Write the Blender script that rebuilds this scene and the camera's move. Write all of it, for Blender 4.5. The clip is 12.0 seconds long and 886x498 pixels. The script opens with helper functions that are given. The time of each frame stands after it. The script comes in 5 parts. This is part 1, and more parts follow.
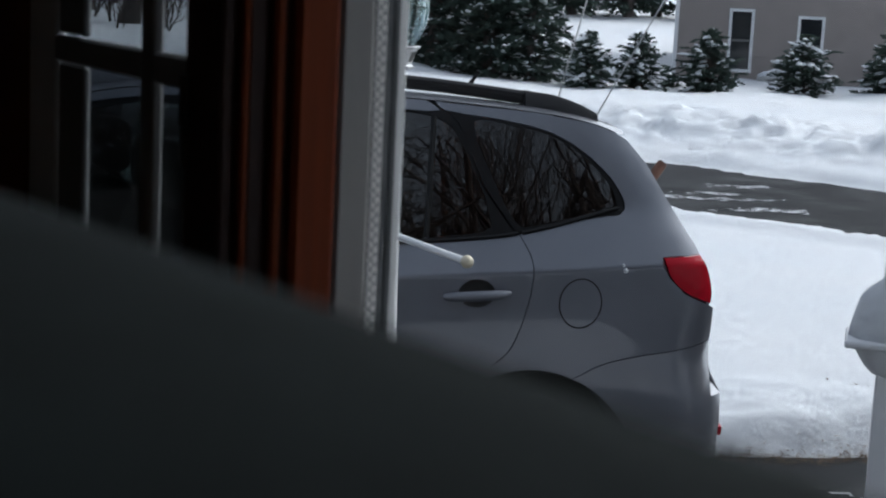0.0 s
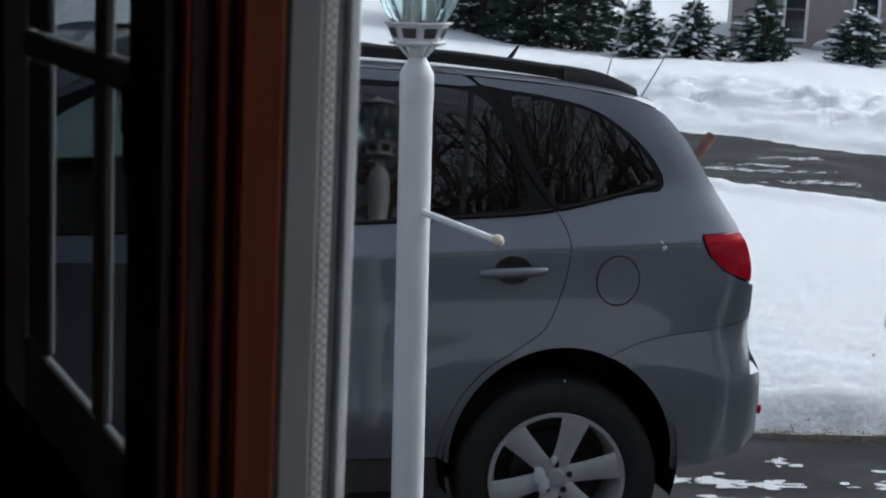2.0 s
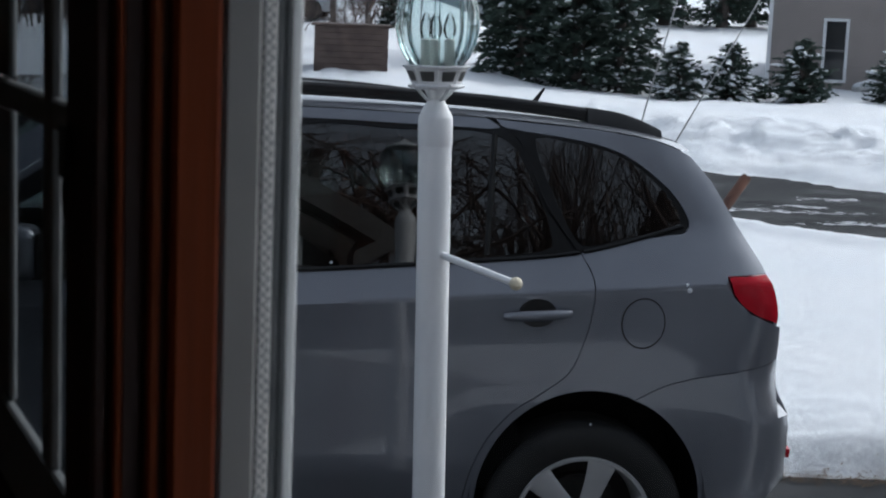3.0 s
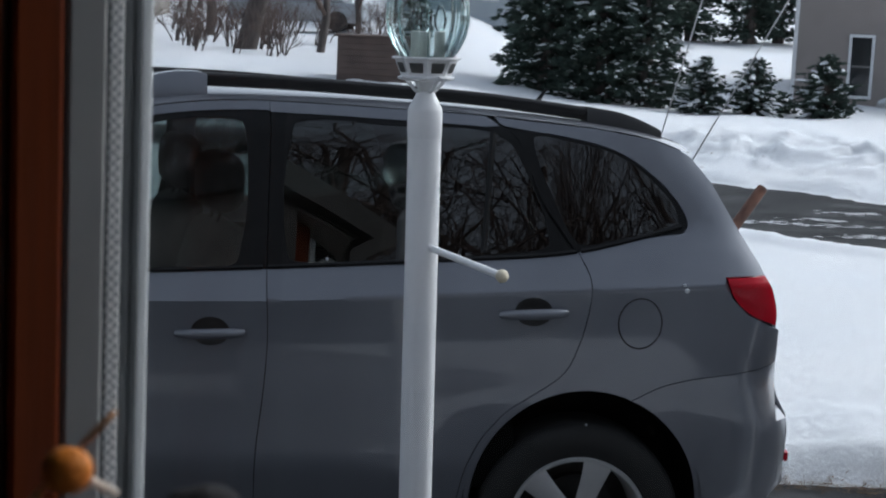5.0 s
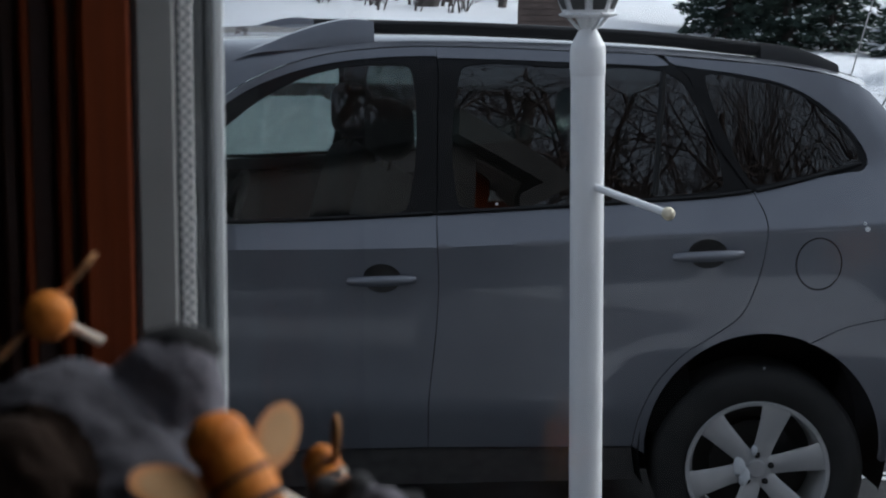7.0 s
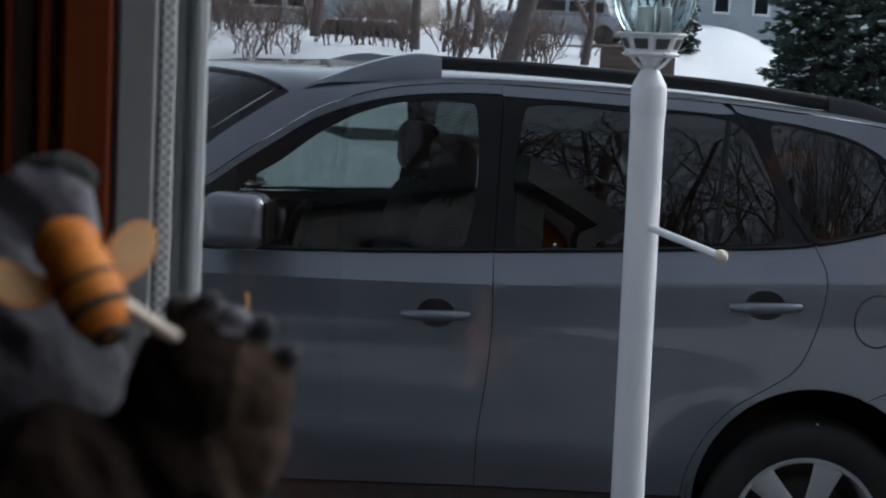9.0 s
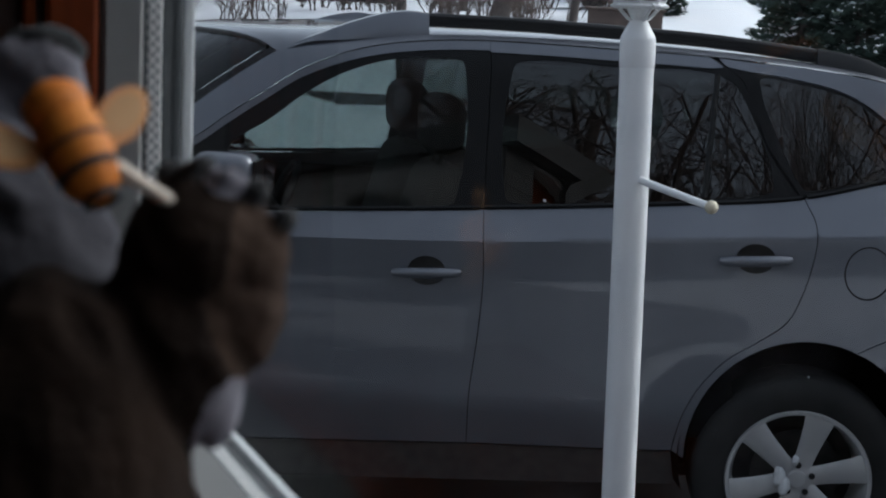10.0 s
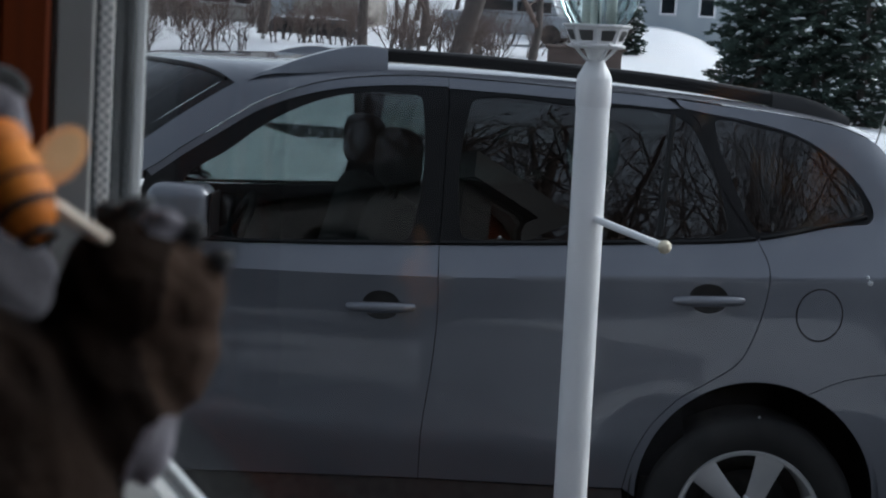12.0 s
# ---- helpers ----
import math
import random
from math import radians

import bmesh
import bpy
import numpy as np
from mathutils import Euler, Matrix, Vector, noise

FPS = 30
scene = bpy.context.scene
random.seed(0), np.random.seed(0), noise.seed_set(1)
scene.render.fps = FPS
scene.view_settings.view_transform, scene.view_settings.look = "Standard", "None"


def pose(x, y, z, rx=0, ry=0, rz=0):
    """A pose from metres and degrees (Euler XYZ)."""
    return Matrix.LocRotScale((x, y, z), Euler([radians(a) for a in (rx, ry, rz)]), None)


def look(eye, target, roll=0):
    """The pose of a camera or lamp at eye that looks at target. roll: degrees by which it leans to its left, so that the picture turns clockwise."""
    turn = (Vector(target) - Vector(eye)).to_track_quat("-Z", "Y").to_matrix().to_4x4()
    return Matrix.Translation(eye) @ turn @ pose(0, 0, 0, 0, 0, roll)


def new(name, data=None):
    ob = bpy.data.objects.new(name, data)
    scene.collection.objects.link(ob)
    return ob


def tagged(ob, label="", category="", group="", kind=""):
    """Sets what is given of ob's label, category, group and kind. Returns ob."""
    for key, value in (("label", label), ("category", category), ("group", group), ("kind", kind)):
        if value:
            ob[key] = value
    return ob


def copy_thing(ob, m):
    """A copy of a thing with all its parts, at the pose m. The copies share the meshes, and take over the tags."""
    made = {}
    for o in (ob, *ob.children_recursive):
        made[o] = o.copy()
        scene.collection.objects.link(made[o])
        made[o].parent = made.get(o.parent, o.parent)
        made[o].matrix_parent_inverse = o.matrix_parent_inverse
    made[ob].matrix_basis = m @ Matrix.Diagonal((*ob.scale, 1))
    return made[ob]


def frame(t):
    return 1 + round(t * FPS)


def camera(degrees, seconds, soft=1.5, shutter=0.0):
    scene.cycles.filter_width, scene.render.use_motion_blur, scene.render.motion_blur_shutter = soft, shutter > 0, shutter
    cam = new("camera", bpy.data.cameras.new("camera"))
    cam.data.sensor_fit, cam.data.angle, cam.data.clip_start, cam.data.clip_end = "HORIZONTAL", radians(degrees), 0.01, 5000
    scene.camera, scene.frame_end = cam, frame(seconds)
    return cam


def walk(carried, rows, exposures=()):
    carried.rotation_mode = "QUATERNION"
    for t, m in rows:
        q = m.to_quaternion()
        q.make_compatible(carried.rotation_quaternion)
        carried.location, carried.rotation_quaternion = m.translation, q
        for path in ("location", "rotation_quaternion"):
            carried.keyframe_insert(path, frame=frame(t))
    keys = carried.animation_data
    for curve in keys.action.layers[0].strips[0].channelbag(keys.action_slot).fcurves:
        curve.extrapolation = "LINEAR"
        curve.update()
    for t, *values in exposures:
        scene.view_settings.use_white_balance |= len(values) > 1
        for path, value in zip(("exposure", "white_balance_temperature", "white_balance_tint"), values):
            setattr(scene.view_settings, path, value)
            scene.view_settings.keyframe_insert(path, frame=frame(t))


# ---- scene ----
cam = camera(30.7, 12.0, soft=2.1)
PATH = [
    (0, (-0.723, -0.353, 2.098), (-0.467, 1.606, 1.788), 2.8),
    (0.5, (-0.712, -0.35, 2.103), (-0.439, 1.602, 1.766), 2.8),
    (1, (-0.709, -0.371, 2.117), (-0.475, 1.575, 1.719), 3.0),
    (1.5, (-0.685, -0.325, 2.12), (-0.452, 1.63, 1.767), 2.9),
    (2, (-0.661, -0.323, 2.12), (-0.47, 1.637, 1.769), 2.7),
    (2.5, (-0.633, -0.321, 2.125), (-0.474, 1.647, 1.806), 2.8),
    (3, (-0.603, -0.316, 2.121), (-0.464, 1.657, 1.82), 2.3),
    (3.5, (-0.576, -0.298, 2.111), (-0.438, 1.671, 1.791), 2.0),
    (3.7, (-0.564, -0.285, 2.108), (-0.445, 1.689, 1.813), 1.8),
    (5.3, (-0.491, -0.317, 2.062), (-0.384, 1.66, 1.778), 2.8),
    (5.5, (-0.485, -0.305, 2.065), (-0.382, 1.666, 1.743), 2.5),
    (6, (-0.463, -0.315, 2.052), (-0.393, 1.657, 1.73), 3.0),
    (6.5, (-0.449, -0.308, 2.036), (-0.485, 1.664, 1.705), 0.7),
    (7, (-0.439, -0.281, 2.022), (-0.564, 1.685, 1.678), 0.6),
    (7.5, (-0.416, -0.293, 2.007), (-0.577, 1.663, 1.625), -1.3),
    (7.7, (-0.407, -0.292, 2.002), (-0.597, 1.672, 1.674), -1.9),
    (9.3, (-0.379, -0.281, 1.953), (-0.599, 1.686, 1.672), 3.7),
    (9.5, (-0.379, -0.283, 1.946), (-0.591, 1.683, 1.642), 2.9),
    (10, (-0.381, -0.278, 1.935), (-0.584, 1.686, 1.613), 2.6),
    (10.5, (-0.378, -0.285, 1.935), (-0.587, 1.682, 1.635), 3.4),
    (11, (-0.377, -0.279, 1.938), (-0.553, 1.693, 1.662), 3.7),
    (11.5, (-0.375, -0.279, 1.938), (-0.519, 1.696, 1.66), 3.8),
    (12, (-0.374, -0.285, 1.939), (-0.527, 1.69, 1.662), 3.8),
]
walk(cam, [(t, look(eye, target, roll)) for t, eye, target, roll in PATH],
     exposures=[(0, 0.38, 5900, 8), (6, 0.39, 5900, 8), (8.5, 0.41, 5850, 7), (12, 0.41, 5850, 7)])

# focus rests on the car, so near things on the window ledge blur
cam.data.dof.use_dof = True
cam.data.dof.focus_distance = 5.3
cam.data.dof.aperture_fstop = 20.0

# ---- world and light: an overcast winter day ----
world = bpy.data.worlds.new("world")
scene.world = world
world.use_nodes = True
wn = world.node_tree
sky = wn.nodes.new("ShaderNodeTexSky")
sky.sky_type = "NISHITA"
sky.sun_disc = False
sky.sun_elevation = radians(38)
sky.sun_rotation = radians(60)
sky.dust_density = 4.0
hue = wn.nodes.new("ShaderNodeHueSaturation")
hue.inputs["Saturation"].default_value = 0.36
bg = wn.nodes["Background"]
bg.inputs["Strength"].default_value = 0.15
wn.links.new(sky.outputs[0], hue.inputs["Color"])
wn.links.new(hue.outputs[0], bg.inputs[0])

sun = new("sun", bpy.data.lights.new("sun", "SUN"))
sun.data.energy = 0.8
sun.data.angle = radians(40)
sun.data.color = (1.0, 0.97, 0.93)
sun.matrix_world = look((14, 8, 13), (0, 0, 0))


# ---- materials ----
def shader(name):
    m = bpy.data.materials.new(name)
    m.use_nodes = True
    t = m.node_tree
    return m, t, t.nodes["Principled BSDF"]


def ramp_noise(t, scale, lo, hi, detail=6, stretch=(1, 1, 1), rough=0.55, coords="Object"):
    co = t.nodes.new("ShaderNodeTexCoord")
    mp = t.nodes.new("ShaderNodeMapping")
    mp.inputs["Scale"].default_value = stretch
    n = t.nodes.new("ShaderNodeTexNoise")
    n.inputs["Scale"].default_value = scale
    n.inputs["Detail"].default_value = detail
    n.inputs["Roughness"].default_value = rough
    r = t.nodes.new("ShaderNodeMapRange")
    r.inputs["From Min"].default_value = lo
    r.inputs["From Max"].default_value = hi
    t.links.new(co.outputs[coords], mp.inputs[0])
    t.links.new(mp.outputs[0], n.inputs[0])
    t.links.new(n.outputs[0], r.inputs[0])
    return r.outputs[0]


def mixed(t, fac, a, b):
    m = t.nodes.new("ShaderNodeMix")
    m.data_type = "RGBA"
    t.links.new(fac, m.inputs[0])
    for socket, c in ((m.inputs[6], a), (m.inputs[7], b)):
        if isinstance(c, tuple):
            socket.default_value = (*c, 1)
        else:
            t.links.new(c, socket)
    return m.outputs[2]


def bumped(t, p, height, strength, distance):
    b = t.nodes.new("ShaderNodeBump")
    b.inputs["Strength"].default_value = strength
    b.inputs["Distance"].default_value = distance
    t.links.new(height, b.inputs["Height"])
    t.links.new(b.outputs[0], p.inputs["Normal"])


def surface(name, a, b, scale, rough=0.6, metal=0.0, fine=None, bump=0.2, dist=0.002, stretch=(1, 1, 1), lo=0.35, hi=0.65,
            coat=0.0, spec=0.5, rough_b=None):
    """Two colours mixed by noise, with finer relief."""
    m, t, p = shader(name)
    f = ramp_noise(t, scale, lo, hi, stretch=stretch)
    t.links.new(mixed(t, f, a, b), p.inputs["Base Color"])
    p.inputs["Metallic"].default_value = metal
    p.inputs["Roughness"].default_value = rough
    p.inputs["Specular IOR Level"].default_value = spec
    p.inputs["Coat Weight"].default_value = coat
    p.inputs["Coat Roughness"].default_value = 0.04
    if rough_b is not None:
        r = t.nodes.new("ShaderNodeMapRange")
        r.inputs["To Min"].default_value, r.inputs["To Max"].default_value = rough, rough_b
        t.links.new(f, r.inputs[0])
        t.links.new(r.outputs[0], p.inputs["Roughness"])
    if bump:
        bumped(t, p, ramp_noise(t, fine or scale * 8, 0.2, 0.8, stretch=stretch), bump, dist)
    return m


def pane(name, tint, gloss=1.0, rough=0.0, ior=1.5):
    """See-through glass: tinted, mirror-like at its Fresnel share."""
    m = bpy.data.materials.new(name)
    m.use_nodes = True
    t = m.node_tree
    t.nodes.remove(t.nodes["Principled BSDF"])
    tr = t.nodes.new("ShaderNodeBsdfTransparent")
    tr.inputs[0].default_value = (*tint, 1)
    gl = t.nodes.new("ShaderNodeBsdfGlossy")
    gl.inputs["Roughness"].default_value = rough
    gl.inputs[0].default_value = (gloss, gloss, gloss, 1)
    fr = t.nodes.new("ShaderNodeFresnel")
    fr.inputs[0].default_value = ior
    mx = t.nodes.new("ShaderNodeMixShader")
    t.links.new(fr.outputs[0], mx.inputs[0])
    t.links.new(tr.outputs[0], mx.inputs[1])
    t.links.new(gl.outputs[0], mx.inputs[2])
    t.links.new(mx.outputs[0], t.nodes["Material Output"].inputs[0])
    return m


def clear_material():
    m = bpy.data.materials.new("clear_glass")
    m.use_nodes = True
    t = m.node_tree
    t.nodes.remove(t.nodes["Principled BSDF"])
    tr = t.nodes.new("ShaderNodeBsdfTransparent")
    t.links.new(tr.outputs[0], t.nodes["Material Output"].inputs[0])
    return m


def snow_material():
    m, t, p = shader("snow")
    f = ramp_noise(t, 0.5, 0.3, 0.7)
    t.links.new(mixed(t, f, (0.80, 0.83, 0.87), (0.87, 0.88, 0.90)), p.inputs["Base Color"])
    p.inputs["Roughness"].default_value = 0.7
    p.inputs["Specular IOR Level"].default_value = 0.2
    bumped(t, p, ramp_noise(t, 6, 0.2, 0.8, detail=12, rough=0.75), 0.55, 0.09)
    return m


def asphalt_material(name, wet):
    m, t, p = shader(name)
    f = ramp_noise(t, 60, 0.3, 0.75, rough=0.75)
    base = mixed(t, f, (0.022, 0.023, 0.025), (0.050, 0.052, 0.055))
    salt = ramp_noise(t, 0.9, 0.45, 0.75, stretch=(0.5, 1.6, 1))
    base = mixed(t, salt, base, (0.055, 0.057, 0.060))
    t.links.new(base, p.inputs["Base Color"])
    p.inputs["Specular IOR Level"].default_value = 0.04
    r = t.nodes.new("ShaderNodeMapRange")
    r.inputs["To Min"].default_value, r.inputs["To Max"].default_value = wet, 0.85
    t.links.new(ramp_noise(t, 1.4, 0.35, 0.6), r.inputs[0])
    t.links.new(r.outputs[0], p.inputs["Roughness"])
    bumped(t, p, ramp_noise(t, 140, 0.2, 0.8), 0.4, 0.004)
    return m


SNOW = snow_material()
CLEAR = clear_material()
DRIVE = asphalt_material("driveway_asphalt", 0.4)
ROAD = asphalt_material("road_asphalt", 0.55)
DIRT = surface("dead_grass_soil", (0.10, 0.065, 0.04), (0.22, 0.15, 0.09), 30, 0.9, bump=0.8, dist=0.01)
PAINT = surface("grey_car_paint", (0.165, 0.174, 0.200), (0.195, 0.205, 0.232), 3, 0.36, 0.42, bump=0.0, coat=1.0, spec=0.4, rough_b=0.38)
BLACK_TRIM = surface("black_trim", (0.006, 0.006, 0.0065), (0.011, 0.011, 0.0115), 40, 0.4, bump=0.1, dist=0.0005, spec=0.25)
# plastic of the sill; also the shade painted into the handle cups
SILL_PLASTIC_CUP_SHADE = surface("sill_plastic_cup_shade", (0.055, 0.053, 0.053), (0.080, 0.077, 0.075), 25, 0.6, bump=0.2, dist=0.0008, spec=0.3)
RAIL_BLACK = surface("rail_black", (0.014, 0.014, 0.015), (0.022, 0.022, 0.023), 60, 0.55, bump=0.1, dist=0.0005)
RUBBER = surface("tyre_rubber", (0.007, 0.007, 0.007), (0.016, 0.0155, 0.015), 14, 0.8, bump=0.3, dist=0.001)
ALLOY = surface("silver_alloy", (0.46, 0.46, 0.47), (0.56, 0.56, 0.56), 12, 0.4, 0.35, bump=0.1, dist=0.0005)
DARK_STEEL = surface("dark_steel", (0.02, 0.02, 0.021), (0.05, 0.047, 0.045), 20, 0.6, 0.5)
WELL = surface("wheel_well_felt", (0.003, 0.003, 0.003), (0.006, 0.006, 0.006), 30, 0.95, spec=0.1)
CAR_GLASS_FRONT = pane("front_door_glass", (0.58, 0.67, 0.66), ior=1.7)
CAR_GLASS_REAR = pane("privacy_glass", (0.07, 0.085, 0.083), ior=1.75)
WINDSHIELD = pane("windshield_glass", (0.30, 0.35, 0.345))
CAR_GLASS_FOGGED = pane("fogged_door_glass", (0.26, 0.30, 0.295))
CABIN = surface("car_cabin_cloth", (0.030, 0.030, 0.032), (0.055, 0.054, 0.055), 20, 0.85)
HEADLINER = surface("car_headliner", (0.25, 0.25, 0.25), (0.32, 0.31, 0.30), 20, 0.9)
RED_LENS, _t, _p = shader("red_lens")
_p.inputs["Base Color"].default_value = (0.50, 0.004, 0.018, 1)
_p.inputs["Coat Weight"].default_value = 0.3
_p.inputs["Roughness"].default_value = 0.22
_p.inputs["Specular IOR Level"].default_value = 0.12
bumped(_t, _p, ramp_noise(_t, 60, 0.3, 0.7, stretch=(1, 1, 3)), 0.25, 0.003)
WHITE_METAL = surface("white_painted_aluminium", (0.74, 0.75, 0.77), (0.82, 0.82, 0.83), 6, 0.4, bump=0.1, dist=0.001)
WHITE_PLASTIC = surface("white_vinyl_post", (0.72, 0.73, 0.75), (0.80, 0.80, 0.81), 4, 0.5, bump=0.1, dist=0.001)
CREAM = surface("yellowed_plastic", (0.62, 0.55, 0.40), (0.70, 0.64, 0.50), 30, 0.5)
LAMP_GLASS = pane("lamp_glass", (0.80, 0.88, 0.88), ior=1.5)
BULB = pane("bulb_glass", (0.93, 0.95, 0.95), ior=1.6)
CANDLE = surface("candle_sleeve", (0.66, 0.66, 0.62), (0.74, 0.73, 0.70), 20, 0.5)
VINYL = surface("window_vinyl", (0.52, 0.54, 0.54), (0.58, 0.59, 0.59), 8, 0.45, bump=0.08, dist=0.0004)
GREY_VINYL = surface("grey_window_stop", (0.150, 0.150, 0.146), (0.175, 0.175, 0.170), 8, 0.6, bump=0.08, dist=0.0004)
SPACER, _t, _p = shader("spacer_bar")
_ck = _t.nodes.new("ShaderNodeTexChecker")
_ck.inputs["Scale"].default_value = 330
_ck.inputs["Color1"].default_value = (0.62, 0.62, 0.60, 1)
_ck.inputs["Color2"].default_value = (0.27, 0.28, 0.28, 1)
_co = _t.nodes.new("ShaderNodeTexCoord")
_t.links.new(_co.outputs["Object"], _ck.inputs[0])
_t.links.new(_ck.outputs[0], _p.inputs["Base Color"])
_p.inputs["Roughness"].default_value = 0.45
GASKET = surface("dark_gasket", (0.02, 0.025, 0.028), (0.04, 0.045, 0.05), 50, 0.6)
STAINED = surface("red_stained_wood", (0.070, 0.0125, 0.0020), (0.108, 0.0205, 0.0032), 5, 0.5, spec=0.1, fine=60, bump=0.25, dist=0.0006,
                  stretch=(9, 9, 0.5))
# stained wood with the shade of grooves and room-side faces in its colour
SHADED_WOOD = surface("shaded_stained_wood", (0.014, 0.006, 0.004), (0.026, 0.010, 0.006), 5, 0.5, spec=0.2, fine=60, bump=0.2, dist=0.0006,
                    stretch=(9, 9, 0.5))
WINDOW_GLASS = pane("window_glass", (0.93, 0.95, 0.95), gloss=0.25, ior=1.6)
# one vinyl in two tones: stile lit, bars and beads shaded in the colour
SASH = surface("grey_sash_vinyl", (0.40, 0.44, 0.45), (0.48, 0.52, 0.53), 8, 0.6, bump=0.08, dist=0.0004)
SASH_SHADE = surface("shaded_grey_sash", (0.13, 0.14, 0.145), (0.17, 0.18, 0.185), 8, 0.7, bump=0.08, dist=0.0004)
SCREEN = pane("insect_screen", (0.24, 0.265, 0.275), gloss=0.1, rough=0.4, ior=1.2)
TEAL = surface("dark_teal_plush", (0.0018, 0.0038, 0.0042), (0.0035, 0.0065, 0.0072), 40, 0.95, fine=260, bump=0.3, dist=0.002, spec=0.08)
ROOM_WALL = surface("room_wall_paint", (0.40, 0.37, 0.33), (0.45, 0.41, 0.37), 3, 0.8)
ROOM_FLOOR = surface("room_floor_wood", (0.14, 0.06, 0.03), (0.20, 0.09, 0.05), 4, 0.4, stretch=(1, 8, 1))
SIDING_OUT = surface("grey_brown_siding", (0.060, 0.057, 0.054), (0.080, 0.076, 0.072), 3, 0.6)
TAUPE = surface("taupe_siding", (0.29, 0.255, 0.24), (0.34, 0.295, 0.275), 2, 0.7)
BEIGE = surface("beige_siding", (0.36, 0.33, 0.30), (0.42, 0.39, 0.35), 2, 0.7)
BLUE_SIDING = surface("blue_grey_siding", (0.36, 0.40, 0.43), (0.42, 0.46, 0.48), 2, 0.7)
WHITE_TRIM = surface("white_trim", (0.74, 0.75, 0.76), (0.80, 0.80, 0.81), 5, 0.5)
HOUSE_GLASS = surface("house_glass", (0.012, 0.015, 0.018), (0.02, 0.024, 0.028), 2, 0.06, bump=0.0)
BARK = surface("grey_bark", (0.055, 0.046, 0.042), (0.12, 0.10, 0.092), 14, 0.9, bump=0.7, dist=0.01, stretch=(1, 1, 0.25))
TWIG = surface("brown_twig", (0.075, 0.05, 0.042), (0.13, 0.095, 0.08), 9, 0.9)
NEEDLES = surface("conifer_needles", (0.030, 0.054, 0.045), (0.072, 0.102, 0.078), 4, 0.75, bump=0.0)
OAK_WOOD = surface("weathered_stake", (0.075, 0.034, 0.024), (0.18, 0.085, 0.055), 12, 0.7)
WIRE = surface("pale_wire", (0.50, 0.50, 0.50), (0.58, 0.58, 0.58), 12, 0.5, 0.2)
METAL_BOX = surface("grey_unit_metal", (0.42, 0.42, 0.41), (0.52, 0.52, 0.50), 6, 0.6)
BRICK_BROWN = surface("brown_boards", (0.06, 0.042, 0.036), (0.115, 0.083, 0.070), 3, 0.8)
GREY_PLUSH = surface("grey_plush", (0.040, 0.039, 0.045), (0.072, 0.070, 0.080), 30, 0.95, fine=220, bump=0.5, dist=0.0015, spec=0.1)
BROWN_PLUSH = surface("brown_plush", (0.0075, 0.0045, 0.0032), (0.015, 0.0088, 0.006), 30, 0.95, fine=220, bump=0.5, dist=0.0015, spec=0.1)
TAN_PLUSH = surface("tan_plush", (0.030, 0.019, 0.014), (0.045, 0.029, 0.021), 30, 0.95, fine=220, bump=0.5, dist=0.0015, spec=0.1)
PALE_PLUSH = surface("pale_grey_plush", (0.13, 0.125, 0.142), (0.18, 0.172, 0.192), 30, 0.95, fine=220, bump=0.5, dist=0.0015, spec=0.1)
BLACK_FELT = surface("black_felt", (0.008, 0.008, 0.009), (0.016, 0.016, 0.018), 60, 0.9)
BEE_YELLOW = surface("amber_bee_foam", (0.40, 0.115, 0.012), (0.50, 0.17, 0.02), 60, 0.6, fine=300, bump=0.4, dist=0.0006, spec=0.2)
BEE_WING = surface("amber_wing_card", (0.33, 0.13, 0.035), (0.40, 0.18, 0.05), 60, 0.7)
BEE_WING_IN = surface("tan_wing_card", (0.27, 0.15, 0.06), (0.33, 0.19, 0.08), 60, 0.8)
PICK = surface("wooden_pick", (0.55, 0.47, 0.38), (0.66, 0.58, 0.48), 30, 0.7, stretch=(1, 1, 0.2))


# ---- building helpers ----
def obj(name, bm, material, parent=None, label="", smooth=False):
    me = bpy.data.meshes.new(name)
    bm.normal_update()
    bm.to_mesh(me)
    bm.free()
    for m in (material if isinstance(material, (list, tuple)) else [material]):
        me.materials.append(m)
    if smooth:
        me.shade_smooth()
        if smooth != "all":
            me.set_sharp_from_angle(angle=radians(38))
    ob = new(name, me)
    if parent is not None:
        ob.parent = parent
    if label:
        tagged(ob, label)
    return ob


def part(name, bm, material, parent, label="", smooth=False):
    return obj(name, bm, material, parent, label, smooth)


def thing(name, label, category, group="", kind="", at=None):
    e = new(name)
    e.empty_display_size = 0.1
    if at is not None:
        e.matrix_world = at
    return tagged(e, label, category, group, kind)


def box(bm, x0, x1, y0, y1, z0, z1, bevel=0.0, seg=2):
    r = bmesh.ops.create_cube(bm, size=1)
    vs = r["verts"]
    for v in vs:
        v.co = Vector(((x0 + x1) / 2 + v.co.x * (x1 - x0), (y0 + y1) / 2 + v.co.y * (y1 - y0), (z0 + z1) / 2 + v.co.z * (z1 - z0)))
    if bevel:
        es = {e for v in vs for e in v.link_edges}
        bmesh.ops.bevel(bm, geom=list(es), offset=bevel, segments=seg, affect="EDGES", profile=0.5)
    return vs


def boxed(x0, x1, y0, y1, z0, z1, bevel=0.0, seg=2):
    bm = bmesh.new()
    box(bm, x0, x1, y0, y1, z0, z1, bevel, seg)
    return bm


